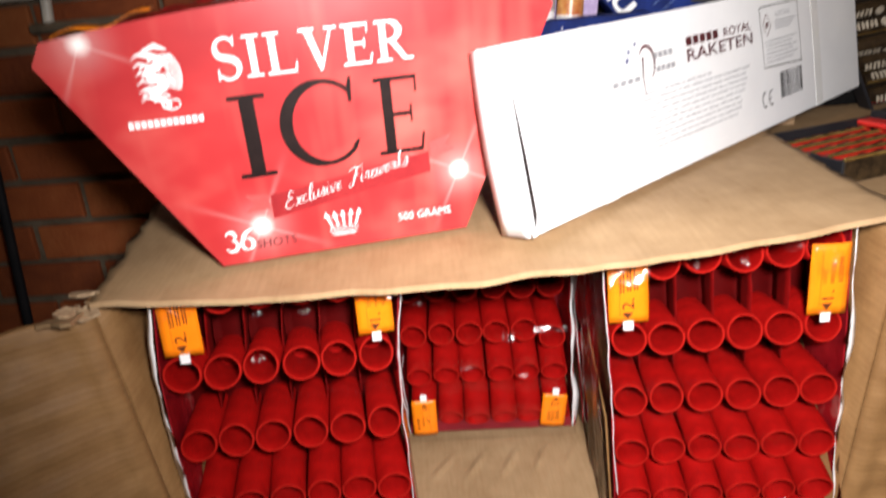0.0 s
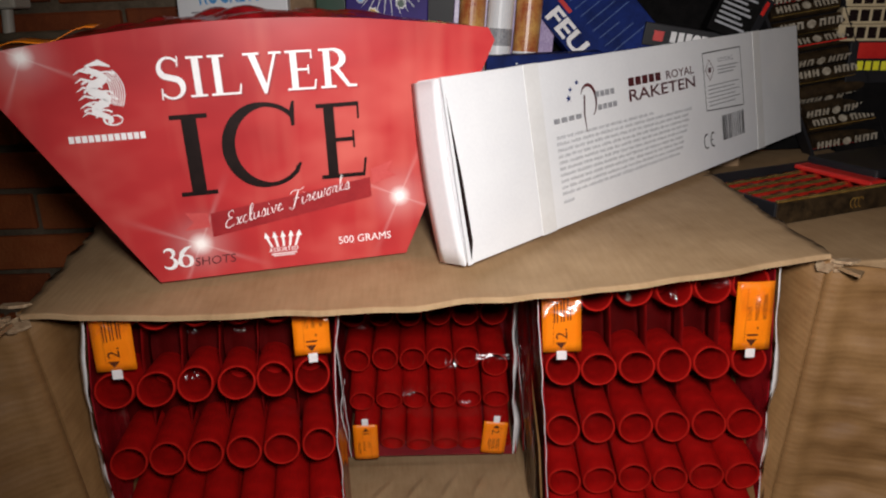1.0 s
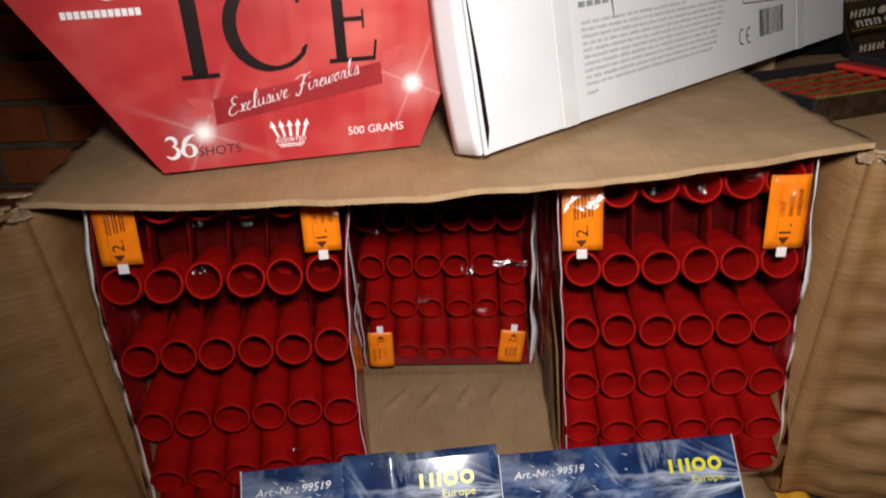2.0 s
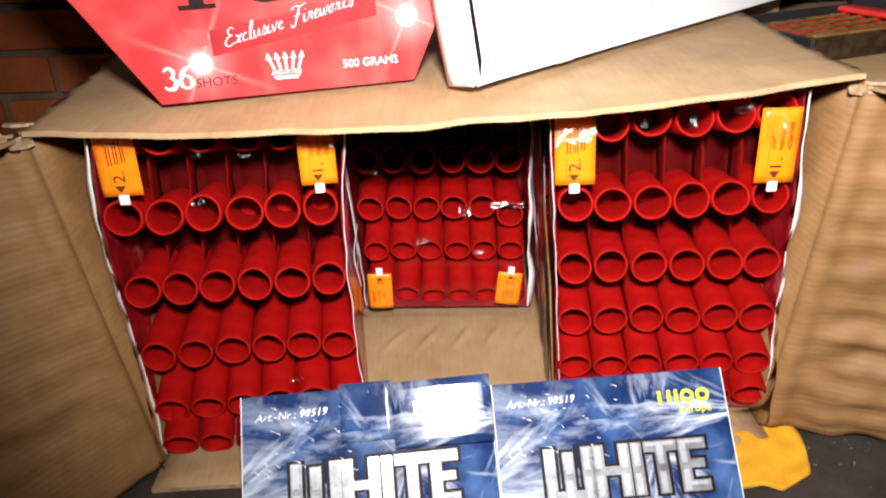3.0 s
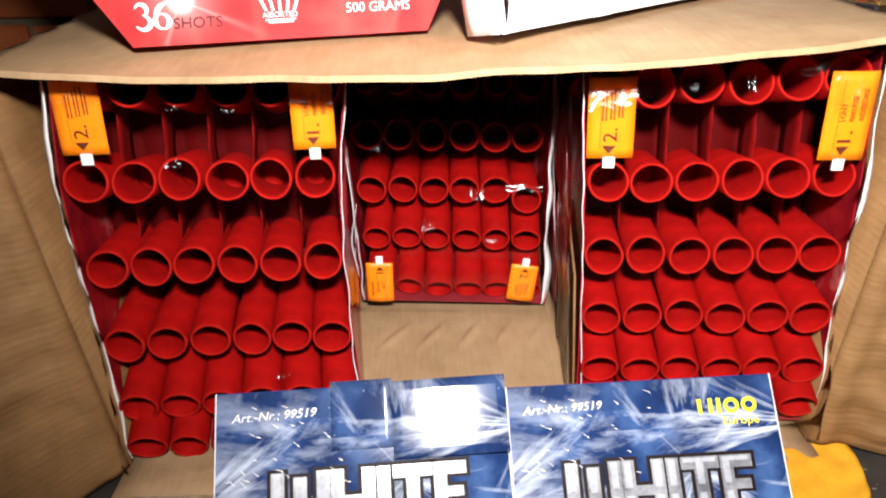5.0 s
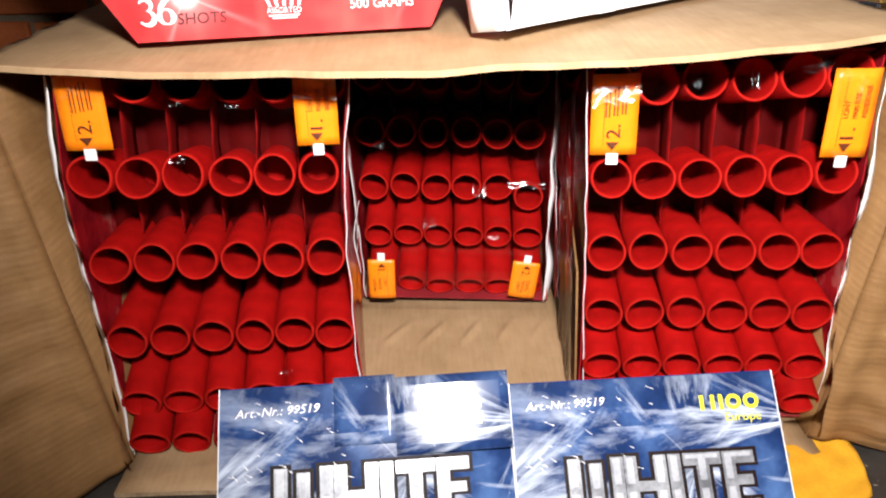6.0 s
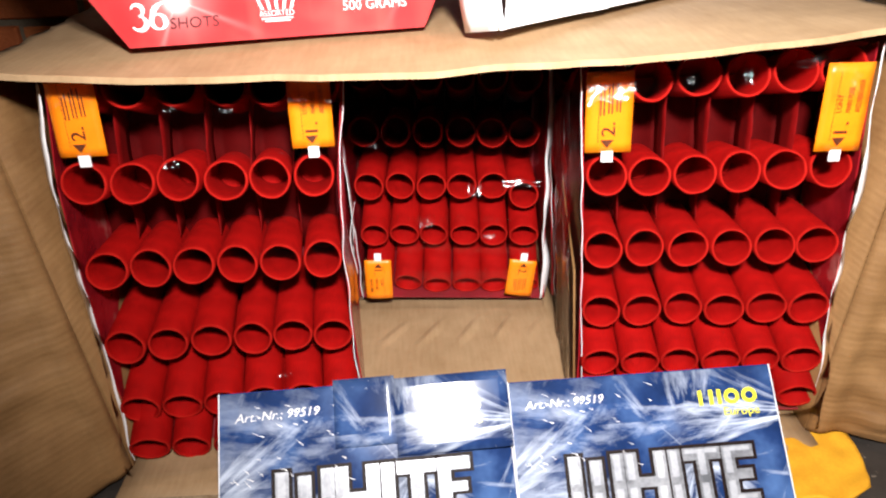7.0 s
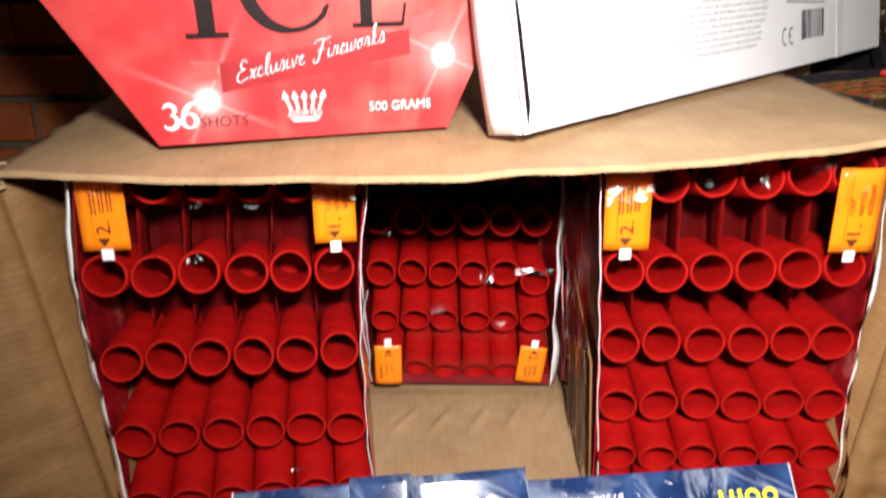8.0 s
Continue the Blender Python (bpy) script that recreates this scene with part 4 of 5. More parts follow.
tagged(ink("maker_bar", blocks(-0.0475, 0.0115, 0.1302, 0.1358, 12), M_white_ink, shown, lift=0.0009), kind="stuff")

# ---- the long white box ----
rocket = thing("rocket_box", pose(0.067, 0.5768, 0.3640, -8.66, -0.24, 46.5), "long flat white cardboard box standing on edge on the carton", "cardboard box")
LR, HR, TR = 0.767, 0.1636, 0.036
part("box_body", box(0.006, LR, 0, TR, 0, HR, 0.0012, 2), M_white, rocket)
part("end_flap", sheet(lambda a, q: (-0.004 * math.sin(3 * q) - 0.001 + 0.003 * a, 0.0008 + a * TR, 0.0005 + q * (HR - 0.002)), 4, 10, 0.0012, M_white, "end_flap"), None, rocket, "white end flap standing ajar")
part("side_edge", plate([(0.001, 0.0), (0.0065, 0.0), (0.0065, HR), (0.001, HR)], -0.0006, 0.0006), M_white, rocket)
# flat black patch that paints the shade in the flap's gap
ink("gap", poly([(0.0045, 0.003), (0.0095, 0.02), (0.0080, 0.075), (0.0025, 0.150), (0.0035, 0.075)]), M_ink, rocket, "gap by the flap, its shade drawn as a black patch", 0.0011)
ink("product_line", placed(text_bit("ROYAL", 0.01), 0.3650, 0.1240, 0.067, 0.0095), M_maroon_ink, rocket, "dark red printed line")
ink("product_line_bar", blocks(0.2830, 0.3550, 0.1243, 0.1335, 5), M_maroon_ink, rocket)
ink("product_word", placed(text_bit("RAKETEN", 0.012), 0.2825, 0.1078, 0.151, 0.0130), M_maroon_ink, rocket, "dark red printed word")
for bar in ((0.1440, 0.1930, 0.1028, 0.1078), (0.2210, 0.2590, 0.1070, 0.1125), (0.2180, 0.2560, 0.1205, 0.1265)):
    ink("maker_bar", blocks(*bar, 4), M_grey_ink, rocket)
swoosh = [ribbon(arc(0.205, 0.118, 0.014, 0.017, -60, 150, 14), [0.001 + 0.003 * math.sin(math.pi * i / 14) for i in range(15)]), ribbon([(0.198, 0.088), (0.196, 0.105), (0.199, 0.125)], [0.001, 0.0025, 0.003])]
ink("maker_swoosh", merge(*swoosh), M_maroon_ink, rocket)


def star(x, z, r):
    return poly([(x + 1.2 * (r if i % 2 == 0 else r * 0.42) * math.sin(i * math.pi / 5), z + (r if i % 2 == 0 else r * 0.42) * math.cos(i * math.pi / 5)) for i in range(10)])


for x, z, r in ((0.172, 0.125, 0.004), (0.176, 0.133, 0.003), (0.188, 0.139, 0.003)):
    ink("star_mark", star(x, z, r), M_navy, rocket)
rnd = random.Random(3)
lines = []
for k in range(11):
    z = 0.0890 - k * 0.0062 - (0.0 if k < 10 else 0.002)
    end = 0.424 - 0.0042 * k if k not in (0, 10) else (0.33 if k == 0 else 0.165)
    x = 0.1455
    while x < end - 0.004:
        for j in range(rnd.randrange(3, 11)):
            if x < end:
                tall = rnd.choice((0.0014, 0.0018, 0.0018))
                lines.append(rect(x, x + 0.0017, z - 0.0016, z - 0.0016 + 2 * tall * 0.9))
                x += 0.0026
        x += 0.0022
tagged(ink("small_print", side_by_side(lines), M_pale_ink, rocket, "rows of tiny grey print"), "rows of tiny grey print", kind="stuff")
fx = [(0.4565, 0.1457), (0.5640, 0.1467), (0.5665, 0.0690), (0.4590, 0.0740)]
dia = [(0.473, 0.137), (0.4855, 0.124), (0.474, 0.111), (0.462, 0.124)]
notice = [placed(text_bit("ACHTUNG"), 0.497, 0.1315, 0.044, 0.0060)] + [rect(0.496, 0.556 - 0.008 * (k % 3), 0.1255 - k * 0.0042, 0.1270 - k * 0.0042) for k in range(3)]
notice += [rect(0.466, 0.556 - 0.014 * (k % 2), 0.1035 - k * 0.0050, 0.1048 - k * 0.0050) for k in range(6)]
ink("warning_frame", merge(*[ribbon([fx[i], fx[(i + 1) % 4]], [0.0013, 0.0013]) for i in range(4)]), M_ink, rocket)
ink("warning_print", merge(*notice), M_grey_ink, rocket, "framed printed warning")
ink("warning_diamond", merge(*[ribbon([dia[i], dia[(i + 1) % 4]], [0.0011, 0.0011]) for i in range(4)], rect(0.470, 0.4775, 0.121, 0.127)), M_maroon_ink, rocket)
bars, x = [], 0.4990
while x < 0.566:
    w = rnd.choice((0.001, 0.0016, 0.0028))
    bars.append(rect(x, x + w, 0.0300, 0.0625))
    x += w + rnd.choice((0.0011, 0.0018, 0.0026))
tagged(ink("barcode", side_by_side(bars), M_ink, rocket), "black printed barcode", kind="stuff")
ce = [ribbon(arc(0.4545, 0.0360, 0.0075, 0.0088, 70, 290, 12), [0.002] * 13), ribbon(arc(0.4720, 0.0360, 0.0075, 0.0088, 70, 290, 12), [0.002] * 13), rect(0.465, 0.471, 0.0352, 0.0368)]
ink("ce_mark", merge(*ce), M_ink, rocket)
for x0 in (0.607, 0.108):
    part("tape", box(x0, x0 + 0.022, -0.0003, TR + 0.0003, -0.0003, HR + 0.0003), M_tape, rocket, "clear glossy tape")

# ---- two blue boxes in front ----
HW, TW = 0.146, 0.022


def sprung(bit, on):
    """Lifts what is printed on the front flap that springs open towards one side."""
    return ([(x, y - (0.0032 + 0.07 * max(0.0, x - 0.141) if on else 0.0), z) for x, y, z in bit[0]], bit[1])


def storm_box(m, w, label, tab):
    b = thing("firework_box", m, label, "firework box", "blue boxes in front of the carton")
    part("box_body", box(0, w, 0.0004, TW, -HW, 0, 0.0012, 2), M_storm, b)
    part("top_edge", box(0.001, w - 0.001, 0.001, TW - 0.001, -0.001, 0.0004), M_navy, b, "worn dark blue top edge")
    ink("article_line", placed(text_bit("Art.-Nr.: 99519", -0.004), 0.0125, -0.0235, 0.066, 0.0068, 0.28, 1.5), M_white_ink, b, "white slanted article line")
    for bx0, bx1 in ((0.1600, 0.1634), (0.1692, 0.1726), (0.1762, 0.1796)):
        ink("maker_bar", sprung(rect(bx0, bx1, -0.0305, -0.0180), tab), M_yellow_ink, b, "yellow bar")
    for rx in (0.1885, 0.2035):
        ink("maker_ring", sprung(ribbon(arc(rx, -0.02425, 0.0050, 0.0048, 0, 360), [0.0032] * 23), tab), M_yellow_ink, b, "yellow ring")
    ink("europe_word", sprung(placed(text_bit("Europe"), 0.180, -0.0420, 0.030, 0.0088), tab), M_yellow_ink, b, "yellow printed word")
    # steel-look title: a dark backing, the letters, and their lit upper halves
    x = 0.0430
    for ch, cw in (("W", 0.046), ("H", 0.036), ("I", 0.012), ("T", 0.032), ("E", 0.027)):
        t, top, bot = 0.0105, -0.064, -0.112
        if ch == "W":
            s = [rect(x, x + t, bot, top), rect(x + 0.0175, x + 0.0175 + t, bot, top - 0.004), rect(x + 0.0355, x + 0.0355 + t, bot, top), rect(x, x + 0.046, bot, bot + 0.009)]
        elif ch == "H":
            s = [rect(x, x + t, bot, top), rect(x + 0.0245, x + 0.0245 + t, bot, top), rect(x, x + 0.035, -0.092, -0.084)]
        elif ch == "I":
            s = [rect(x, x + t, bot, top)]
        elif ch == "T":
            s = [rect(x + 0.0105, x + 0.0105 + t, bot, top), rect(x, x + 0.0315, top - 0.010, top)]
        else:
            s = [rect(x, x + t, bot, top), rect(x, x + 0.0265, top - 0.010, top), rect(x, x + 0.0235, -0.091, -0.083), rect(x, x + 0.0265, bot, bot + 0.010)]
        grow = [([(vx + (0.0030 if vx > sum(q[0] for q in v) / 4 else -0.0030), vy, vz + (0.0028 if vz > sum(q[2] for q in v) / 4 else -0.0022)) for vx, vy, vz in v], f) for v, f in s]
        ink("title_shadow", merge(*grow), M_ink, b, lift=0.0004)
        ink("title_letter", merge(*s), M_silver, b, "silver printed capital", 0.0009)
        inner = []
        for v, f in s:
            x0, x1, z0, z1 = v[0][0], v[1][0], v[0][2], v[2][2]
            for za, zb in ((z0 + (z1 - z0) * 0.55, z1 - 0.0012), (z0 + 0.0012, z0 + (z1 - z0) * 0.42)):
                if zb - za > 0.003:
                    inner.append(rect(x0 + 0.0018, x1 - 0.0028, za, zb))
        ink("letter_face", merge(*inner), M_silver_lit, b, lift=0.0013)
        x += cw + 0.0005
    ink("second_word_shadow", placed(text_bit("EUROPE", 0.045), 0.0665, -0.143, 0.127, 0.020), M_ink, b, lift=0.0004)
    ink("second_word", placed(text_bit("EUROPE", 0.012), 0.068, -0.1415, 0.124, 0.0175), M_silver_lit, b, "silver printed word", 0.0009)
    rnd = random.Random(31)
    darts = []
    for k in range(34):
        x0, z0, ln, an = rnd.uniform(0.006, 0.12), rnd.uniform(-0.075, -0.006), rnd.uniform(0.002, 0.007), radians(rnd.uniform(-50, -15))
        darts.append(ribbon([(x0, z0), (x0 + ln * math.cos(an), z0 + ln * math.sin(an))], [0.0002, rnd.uniform(0.0005, 0.0010)]))
    tagged(ink("spark_print", merge(*darts), M_white_ink, b, "white printed sparks", 0.0003), "white printed sparks", kind="stuff")
    if tab:
        part("front_flap", sheet(lambda a, q: (0.1402 + a * (w - 0.1402), -0.0028 - 0.07 * a * (w - 0.1412) + 0.0003 * math.sin(q * 3), -0.060 + q * 0.0618), 12, 8, -0.0005, M_storm, "front_flap"), None, b, "glossy front flap springing open")
        part("tuck_tab", sheet(lambda a, q: (0.091 + a * 0.050, -0.0004 - 0.0028 * a, -0.050 + q * 0.0545), 8, 8, -0.0005, M_storm, "tuck_tab"), None, b, "tuck tab standing proud")
    for x0 in (0.0, w):
        part("worn_edge", box(x0 - 0.0004, x0 + 0.0004, -0.0002, 0.0012, -HW, 0.0004), M_paper, b, "white worn edge")
    return b


storm_box(pose(-0.1595, 0.4955, 0.0988, -42, 1.8, 11), 0.2335, "blue printed firework box leaning against the carton", True)
storm_box(pose(0.0730, 0.5425, 0.0785, -43, -0.5, 7), 0.2255, "blue printed firework box leaning beside another", False)

# ---- yellow cloth under the corner ----
def cloth(a, q):
    x = 0.27 + a * 0.112
    y0 = 0.505 + 0.012 * math.sin(a * 4.2) - 0.012 * math.exp(-((a - 0.3) / 0.2) ** 2) + 0.05 * max(0, a - 0.72) * 2.2
    return (x + 0.01 * math.sin(q * 3) * a, y0 + q * (0.63 - y0), GROUND + 0.006 + wobble(a * 5, q * 5, 0, 1.2, 0.003))


tagged(part("cloth", sheet(cloth, 30, 26, 0.003, M_yellow, "cloth"), None, None), "crumpled yellow orange cloth under the carton's corner", "cloth")

# ---- the carton and table behind ----
second = thing("closed_carton", pose(0.405, 0.66, GROUND, 0, 0, 4), "plain closed brown cardboard carton standing behind", "cardboard box")
part("carton_body", box(0.0, 0.80, 0.0, 0.53, 0, 0.345, 0.003, 2), M_card_top, second)
part("tape", box(-0.001, 0.751, 0.22, 0.27, 0.3452, 0.3456), M_tape_brown, second, "clear packing tape")

bench = thing("wooden_bench", pose(-0.42, 1.075, 0), "low raw wooden bench along the brick wall", "bench")
part("bench_top", box(0, 0.92, 0, 0.14, 0.40, 0.425, 0.003, 1), M_wood, bench)
for x in (0.04, 0.45, 0.86):
    part("leg", box(x, x + 0.05, 0.02, 0.12, GROUND, 0.40, 0.003, 1), M_wood, bench)
BENCH = 0.425


def packet(name, m, w, d, h, mat, label, category="firework box", group=""):
    b = thing(name, m, label, category, group)
    part("box_body", box(0, w, 0, d, 0, h, 0.0015, 2), mat, b)
    return b


board = thing("display_board", pose(0.06, 1.198, 0.425), "tall matt black board behind the fireworks", "board")
part("board_panel", box(0, 0.44, 0, 0.012, 0, 0.5, 0.002, 1), M_black_soft, board)
board = thing("display_board", pose(0.52, 1.198, 0.326), "tall matt black board standing on the closed carton", "board")
part("board_panel", box(0, 0.70, 0, 0.012, 0, 0.6, 0.002, 1), M_black_soft, board)
# white box with blue lettering
pk = packet("rocket_packet", pose(-0.366, 1.10, BENCH - 0.0, -3, 1.5, 2), 0.166, 0.05, 0.34, M_white, "white firework box with blue lettering on the bench")
ink("title_word", placed(text_bit("ROCKETS", 0.018), 0.034, 0.173, 0.092, 0.034, 0, 3), M_blue_ink, pk, "light blue printed word")
ink("title_bar", placed(rect(0.02, 0.13, 0.211, 0.236), 0, 0, 1, 1, 0, 2), M_blue_ink, pk)
ink("small_print", merge(*[placed(rect(0.026, 0.125 - 0.012 * k, 0.160 - k * 0.007, 0.1625 - k * 0.007), 0, 0, 1, 1, 0, 2) for k in range(4)]), M_grey_ink, pk)
post = thing("wooden_post", pose(-0.203, 1.135, 0), "raw wooden post in front of the brick wall", "post")
part("post_body", box(0, 0.042, 0, 0.04, BENCH, 0.9, 0.002, 1), M_wood, post)
packet("green_packet", pose(-0.16, 1.15, BENCH), 0.045, 0.04, 0.19, M_green, "dark green packet on the bench")
# purple box with bursts
pk = packet("burst_packet", pose(-0.118, 1.09, BENCH, -5, 4, 0), 0.122, 0.05, 0.32, M_purple, "deep purple firework box with star bursts on the bench")
burst = []
for k in range(12):
    a = radians(200 + k * 13)
    burst.append(ribbon([(0.062, 0.192), (0.062 + 0.03 * math.cos(a), 0.195 + 0.018 * math.sin(a)), (0.062 + 0.055 * math.cos(a), 0.192 + 0.042 * math.sin(a))], [0.003, 0.0016, 0.0006]))
ink("burst", merge(*burst), M_white_ink, pk)
for x, z, r, mt in ((0.040, 0.152, 0.011, M_gold), (0.082, 0.168, 0.009, M_green), (0.022, 0.173, 0.007, M_blue_ink), (0.103, 0.180, 0.006, M_red_print)):
    ink("star_rim", poly([(x + (r if i % 2 else r * 0.72) * math.cos(i * math.pi / 8), z + (r if i % 2 else r * 0.72) * math.sin(i * math.pi / 8)) for i in range(16)]), M_white_ink, pk, lift=0.0008)
    ink("star_core", poly([(x + 0.75 * (r if i % 2 else r * 0.72) * math.cos(i * math.pi / 8), z + 0.75 * (r if i % 2 else r * 0.72) * math.sin(i * math.pi / 8)) for i in range(16)]), mt, pk, lift=0.0014)
ink("name_stroke", merge(*[ribbon(arc(0.05 + 0.012 * k, 0.130, 0.006, 0.007, 20, 300 - 60 * (k % 2), 8), [0.003] * 9) for k in range(5)]), M_white_ink, pk)
packet("yellow_packet", pose(-0.004, 1.13, 0.592, 0, 0, 0), 0.055, 0.06, 0.03, M_yellow_ink, "yellow box on a dark ledge")
packet("dark_ledge", pose(-0.02, 1.12, BENCH), 0.085, 0.09, 0.166, M_black, "dark box on the bench under a yellow one")
# tube pack
pk = thing("tube_packet", pose(0.052, 1.07, BENCH, -2, 6, 3), "pack of printed firework tubes in a purple tray", "firework pack")
part("tray", box(-0.012, 0.140, 0.026, 0.034, 0.0, 0.26, 0.001, 1), M_violet, pk, "purple and white backing tray")
for k, mt in enumerate((M_fire, M_white, M_fire)):
    bm = bmesh.new()
    bmesh.ops.create_cone(bm, cap_ends=True, segments=28, radius1=0.019, radius2=0.019, depth=0.24)
    tb = part("firework_tube", bm, mt, pk, m=pose(0.014 + 0.041 * k, 0.004, 0.125, 0, 0, 0))
    bmc = bmesh.new()
    bmesh.ops.create_cone(bmc, cap_ends=True, segments=28, radius1=0.0194, radius2=0.0194, depth=0.024)
    part("printed_band", bmc, M_white if k != 1 else M_grey_ink, tb, m=pose(0, 0, -0.01 - 0.03 * (k == 2)))
    if k == 1:
        dm = [(0.0, 0.075), (0.010, 0.060), (0.0, 0.045), (-0.010, 0.060)]
        part("hazard_diamond", ([(x, y - 0.0198, z) for x, y, z in merge(*[ribbon([dm[i], dm[(i + 1) % 4]], [0.0016, 0.0016]) for i in range(4)])[0]], merge(*[ribbon([dm[i], dm[(i + 1) % 4]], [0.0016, 0.0016]) for i in range(4)])[1]), M_red_print, tb)
part("orange_cap", box(0.046, 0.066, -0.012, 0.004, 0.075, 0.09, 0.002, 1), M_orange, pk, "orange cap")
# dark flat box lying in front
pk = packet("dark_firework_box", pose(0.098, 1.03, 0.36, 0, 0, 2), 0.165, 0.04, 0.150, M_navy, "dark blue firework box with coloured splashes")
sp, sp2 = [], []
rnd = random.Random(8)
for k in range(16):
    x, z, r = rnd.uniform(0.01, 0.155), rnd.uniform(0.09, 0.14), rnd.uniform(0.001, 0.0035)
    (sp if k % 3 else sp2).append(poly([(x + r * math.cos(a), z + r * math.sin(a)) for a in [i * math.tau / 7 for i in range(7)]]))
ink("yellow_splash", merge(*sp), M_yellow_ink, pk)
ink("pale_splash", merge(*sp2, ribbon(arc(0.035, 0.118, 0.02, 0.012, 150, 330, 10), [0.005] * 11)), M_white_ink, pk)
# tilted blue box
M_faint_blue = varied("faint_blue_ink", (0.02, 0.06, 0.20), (0.04, 0.10, 0.30), 60, 0.5, 0.05)
pk = packet("blue_firework_box", pose(0.307, 1.05, 0.400, -18, -37, 6), 0.120, 0.045, 0.30, M_navy, "dark blue firework box leaning askew behind the white box")
ink("edge_letters", placed(text_bit("FEU", 0.03), 0.004, 0.205, 0.075, 0.026, 0, -90), M_white_ink, pk, "white block lettering")
ink("small_print", merge(*[rect(0.045, 0.11 - 0.014 * (k % 3), 0.10 + 0.014 * k, 0.1012 + 0.014 * k) for k in range(9)]), M_faint_blue, pk)
ink("red_mark", rect(0.034, 0.040, 0.185, 0.21), M_red_print, pk)
# black packet with pale lettering
pk = packet("black_packet", pose(0.325, 1.075, 0.515, 0, 11, -4), 0.15, 0.06, 0.032, M_black, "flat black firework packet with pale block lettering")
ink("pale_lettering", merge(*[rect(0.038 + 0.011 * k, 0.046 + 0.011 * k, 0.009, 0.024) for k in range(8) if k != 3], poly([(0.0755 + 0.0065 * math.cos(a), 0.017 + 0.0075 * math.sin(a)) for a in [i * math.tau / 9 for i in range(9)]])), M_paper, pk)
ink("red_mark", rect(0.014, 0.028, 0.008, 0.022), M_red_print, pk)
packet("dark_crate", pose(0.31, 1.08, BENCH), 0.20, 0.10, 0.075, M_black_soft, "dark crate on the bench")
# black gadget on top
pk = packet("black_gadget", pose(0.412, 1.06, 0.535, -8, 24, -8), 0.058, 0.04, 0.075, M_black_soft, "small black boxed gadget tilted over the packets")
ink("grille", merge(*[rect(0.006, 0.05 - 0.006 * (k % 3), 0.012 + 0.007 * k, 0.015 + 0.007 * k) for k in range(7)]), M_grey_ink, pk)
pk = packet("black_gadget", pose(0.462, 1.085, 0.535, -6, 30, 6), 0.036, 0.035, 0.055, M_black, "small dark box tilted over the packets")
ink("red_mark", rect(0.024, 0.03, 0.03, 0.05), M_red_print, pk)

# leaning tray of dark tubes
M_tube_brown = varied("dark_brown_print", (0.008, 0.005, 0.003), (0.05, 0.03, 0.014), 70, 0.4, 0.1, 400, 0, 0.25)
M_bone = varied("bone_print", (0.20, 0.165, 0.12), (0.46, 0.41, 0.33), 130, 0.5, 0.1)
tray = thing("tube_tray", pose(0.633, 1.152, 0.3262, -4, -7, 6), "leaning tray of dark firework tubes with pale lettering", "firework tray")
LEAN_X = 0.29  # the stack of tubes leans sideways
part("tray_board", plate([(-0.008, 0.0), (0.116, 0.0), (0.116 - LEAN_X * 0.285, 0.285), (-0.008 - LEAN_X * 0.285, 0.285)], 0.024, 0.03), M_black, tray)
for x0, x1 in ((-0.011, -0.006), (0.113, 0.118)):
    part("tray_side", plate([(x0, 0.0), (x1, 0.0), (x1 - LEAN_X * 0.285, 0.285), (x0 - LEAN_X * 0.285, 0.285)], -0.004, 0.0235), M_black, tray)
rnd = random.Random(5)
for k in range(10):
    z = 0.020 + k * 0.0262
    bm = bmesh.new()
    bmesh.ops.create_cone(bm, cap_ends=True, segments=20, radius1=0.0122, radius2=0.0122, depth=0.112)
    tb = part("dark_tube", bm, M_tube_brown, tray, m=pose(0.054 - LEAN_X * z + rnd.uniform(-0.002, 0.002), 0.011, z, rnd.uniform(-3, 3), 90, 0) @ pose(0, 0, 0, 0, 0, (8, -34, 14, 40, -12, 30, -38, 6, -28, 12)[k]))
    side = rnd.uniform(-0.0035, 0.0035) if k % 3 else 0.0045
    bits = []
    for x in (-0.047, -0.034, -0.021, 0.014, 0.027, 0.040):
        for u0, u1, w0, w1 in ((0, 0.0035, -0.0055, 0.0055), (0.0065, 0.0100, -0.0055, 0.0055), (0.002, 0.008, -0.0055, -0.0025) if rnd.random() < 0.6 else (0.002, 0.008, -0.0015, 0.0015)):
            bits.append(([(side + w0, -0.0128, x + u0), (side + w1, -0.0128, x + u0), (side + w1, -0.0128, x + u1), (side + w0, -0.0128, x + u1)], [(0, 1, 2, 3)]))
    c = [(side + 0.0065 * math.cos(a), -0.0129, 0.0010 + 0.0072 * math.sin(a)) for a in [i * math.tau / 10 for i in range(10)]]
    part("pale_lettering", merge(*bits, (c, [tuple(range(10))])), M_bone, tb)
    part("gold_band", ([(0.0098, -0.0098, -0.054), (0.0112, -0.0086, -0.054), (0.0112, -0.0086, 0.054), (0.0098, -0.0098, 0.054)], [(0, 1, 2, 3)]), M_gold if k % 3 else M_red_print, tb)
# flat open box with red and gold tubes on the second carton
M_dark_red_print = varied("dark_red_tube_print", (0.22, 0.006, 0.004), (0.42, 0.02, 0.01), 120, 0.4, 0.1)


def merge_flat(marks):
    """Small marks on a tube's upper side: place across, place along and length."""
    return merge(*[([(x, y - 0.002, z), (x, y + 0.002, z), (x, y + 0.002, z + w), (x, y - 0.002, z + w)], [(0, 1, 2, 3)]) for x, y, z, w in marks])


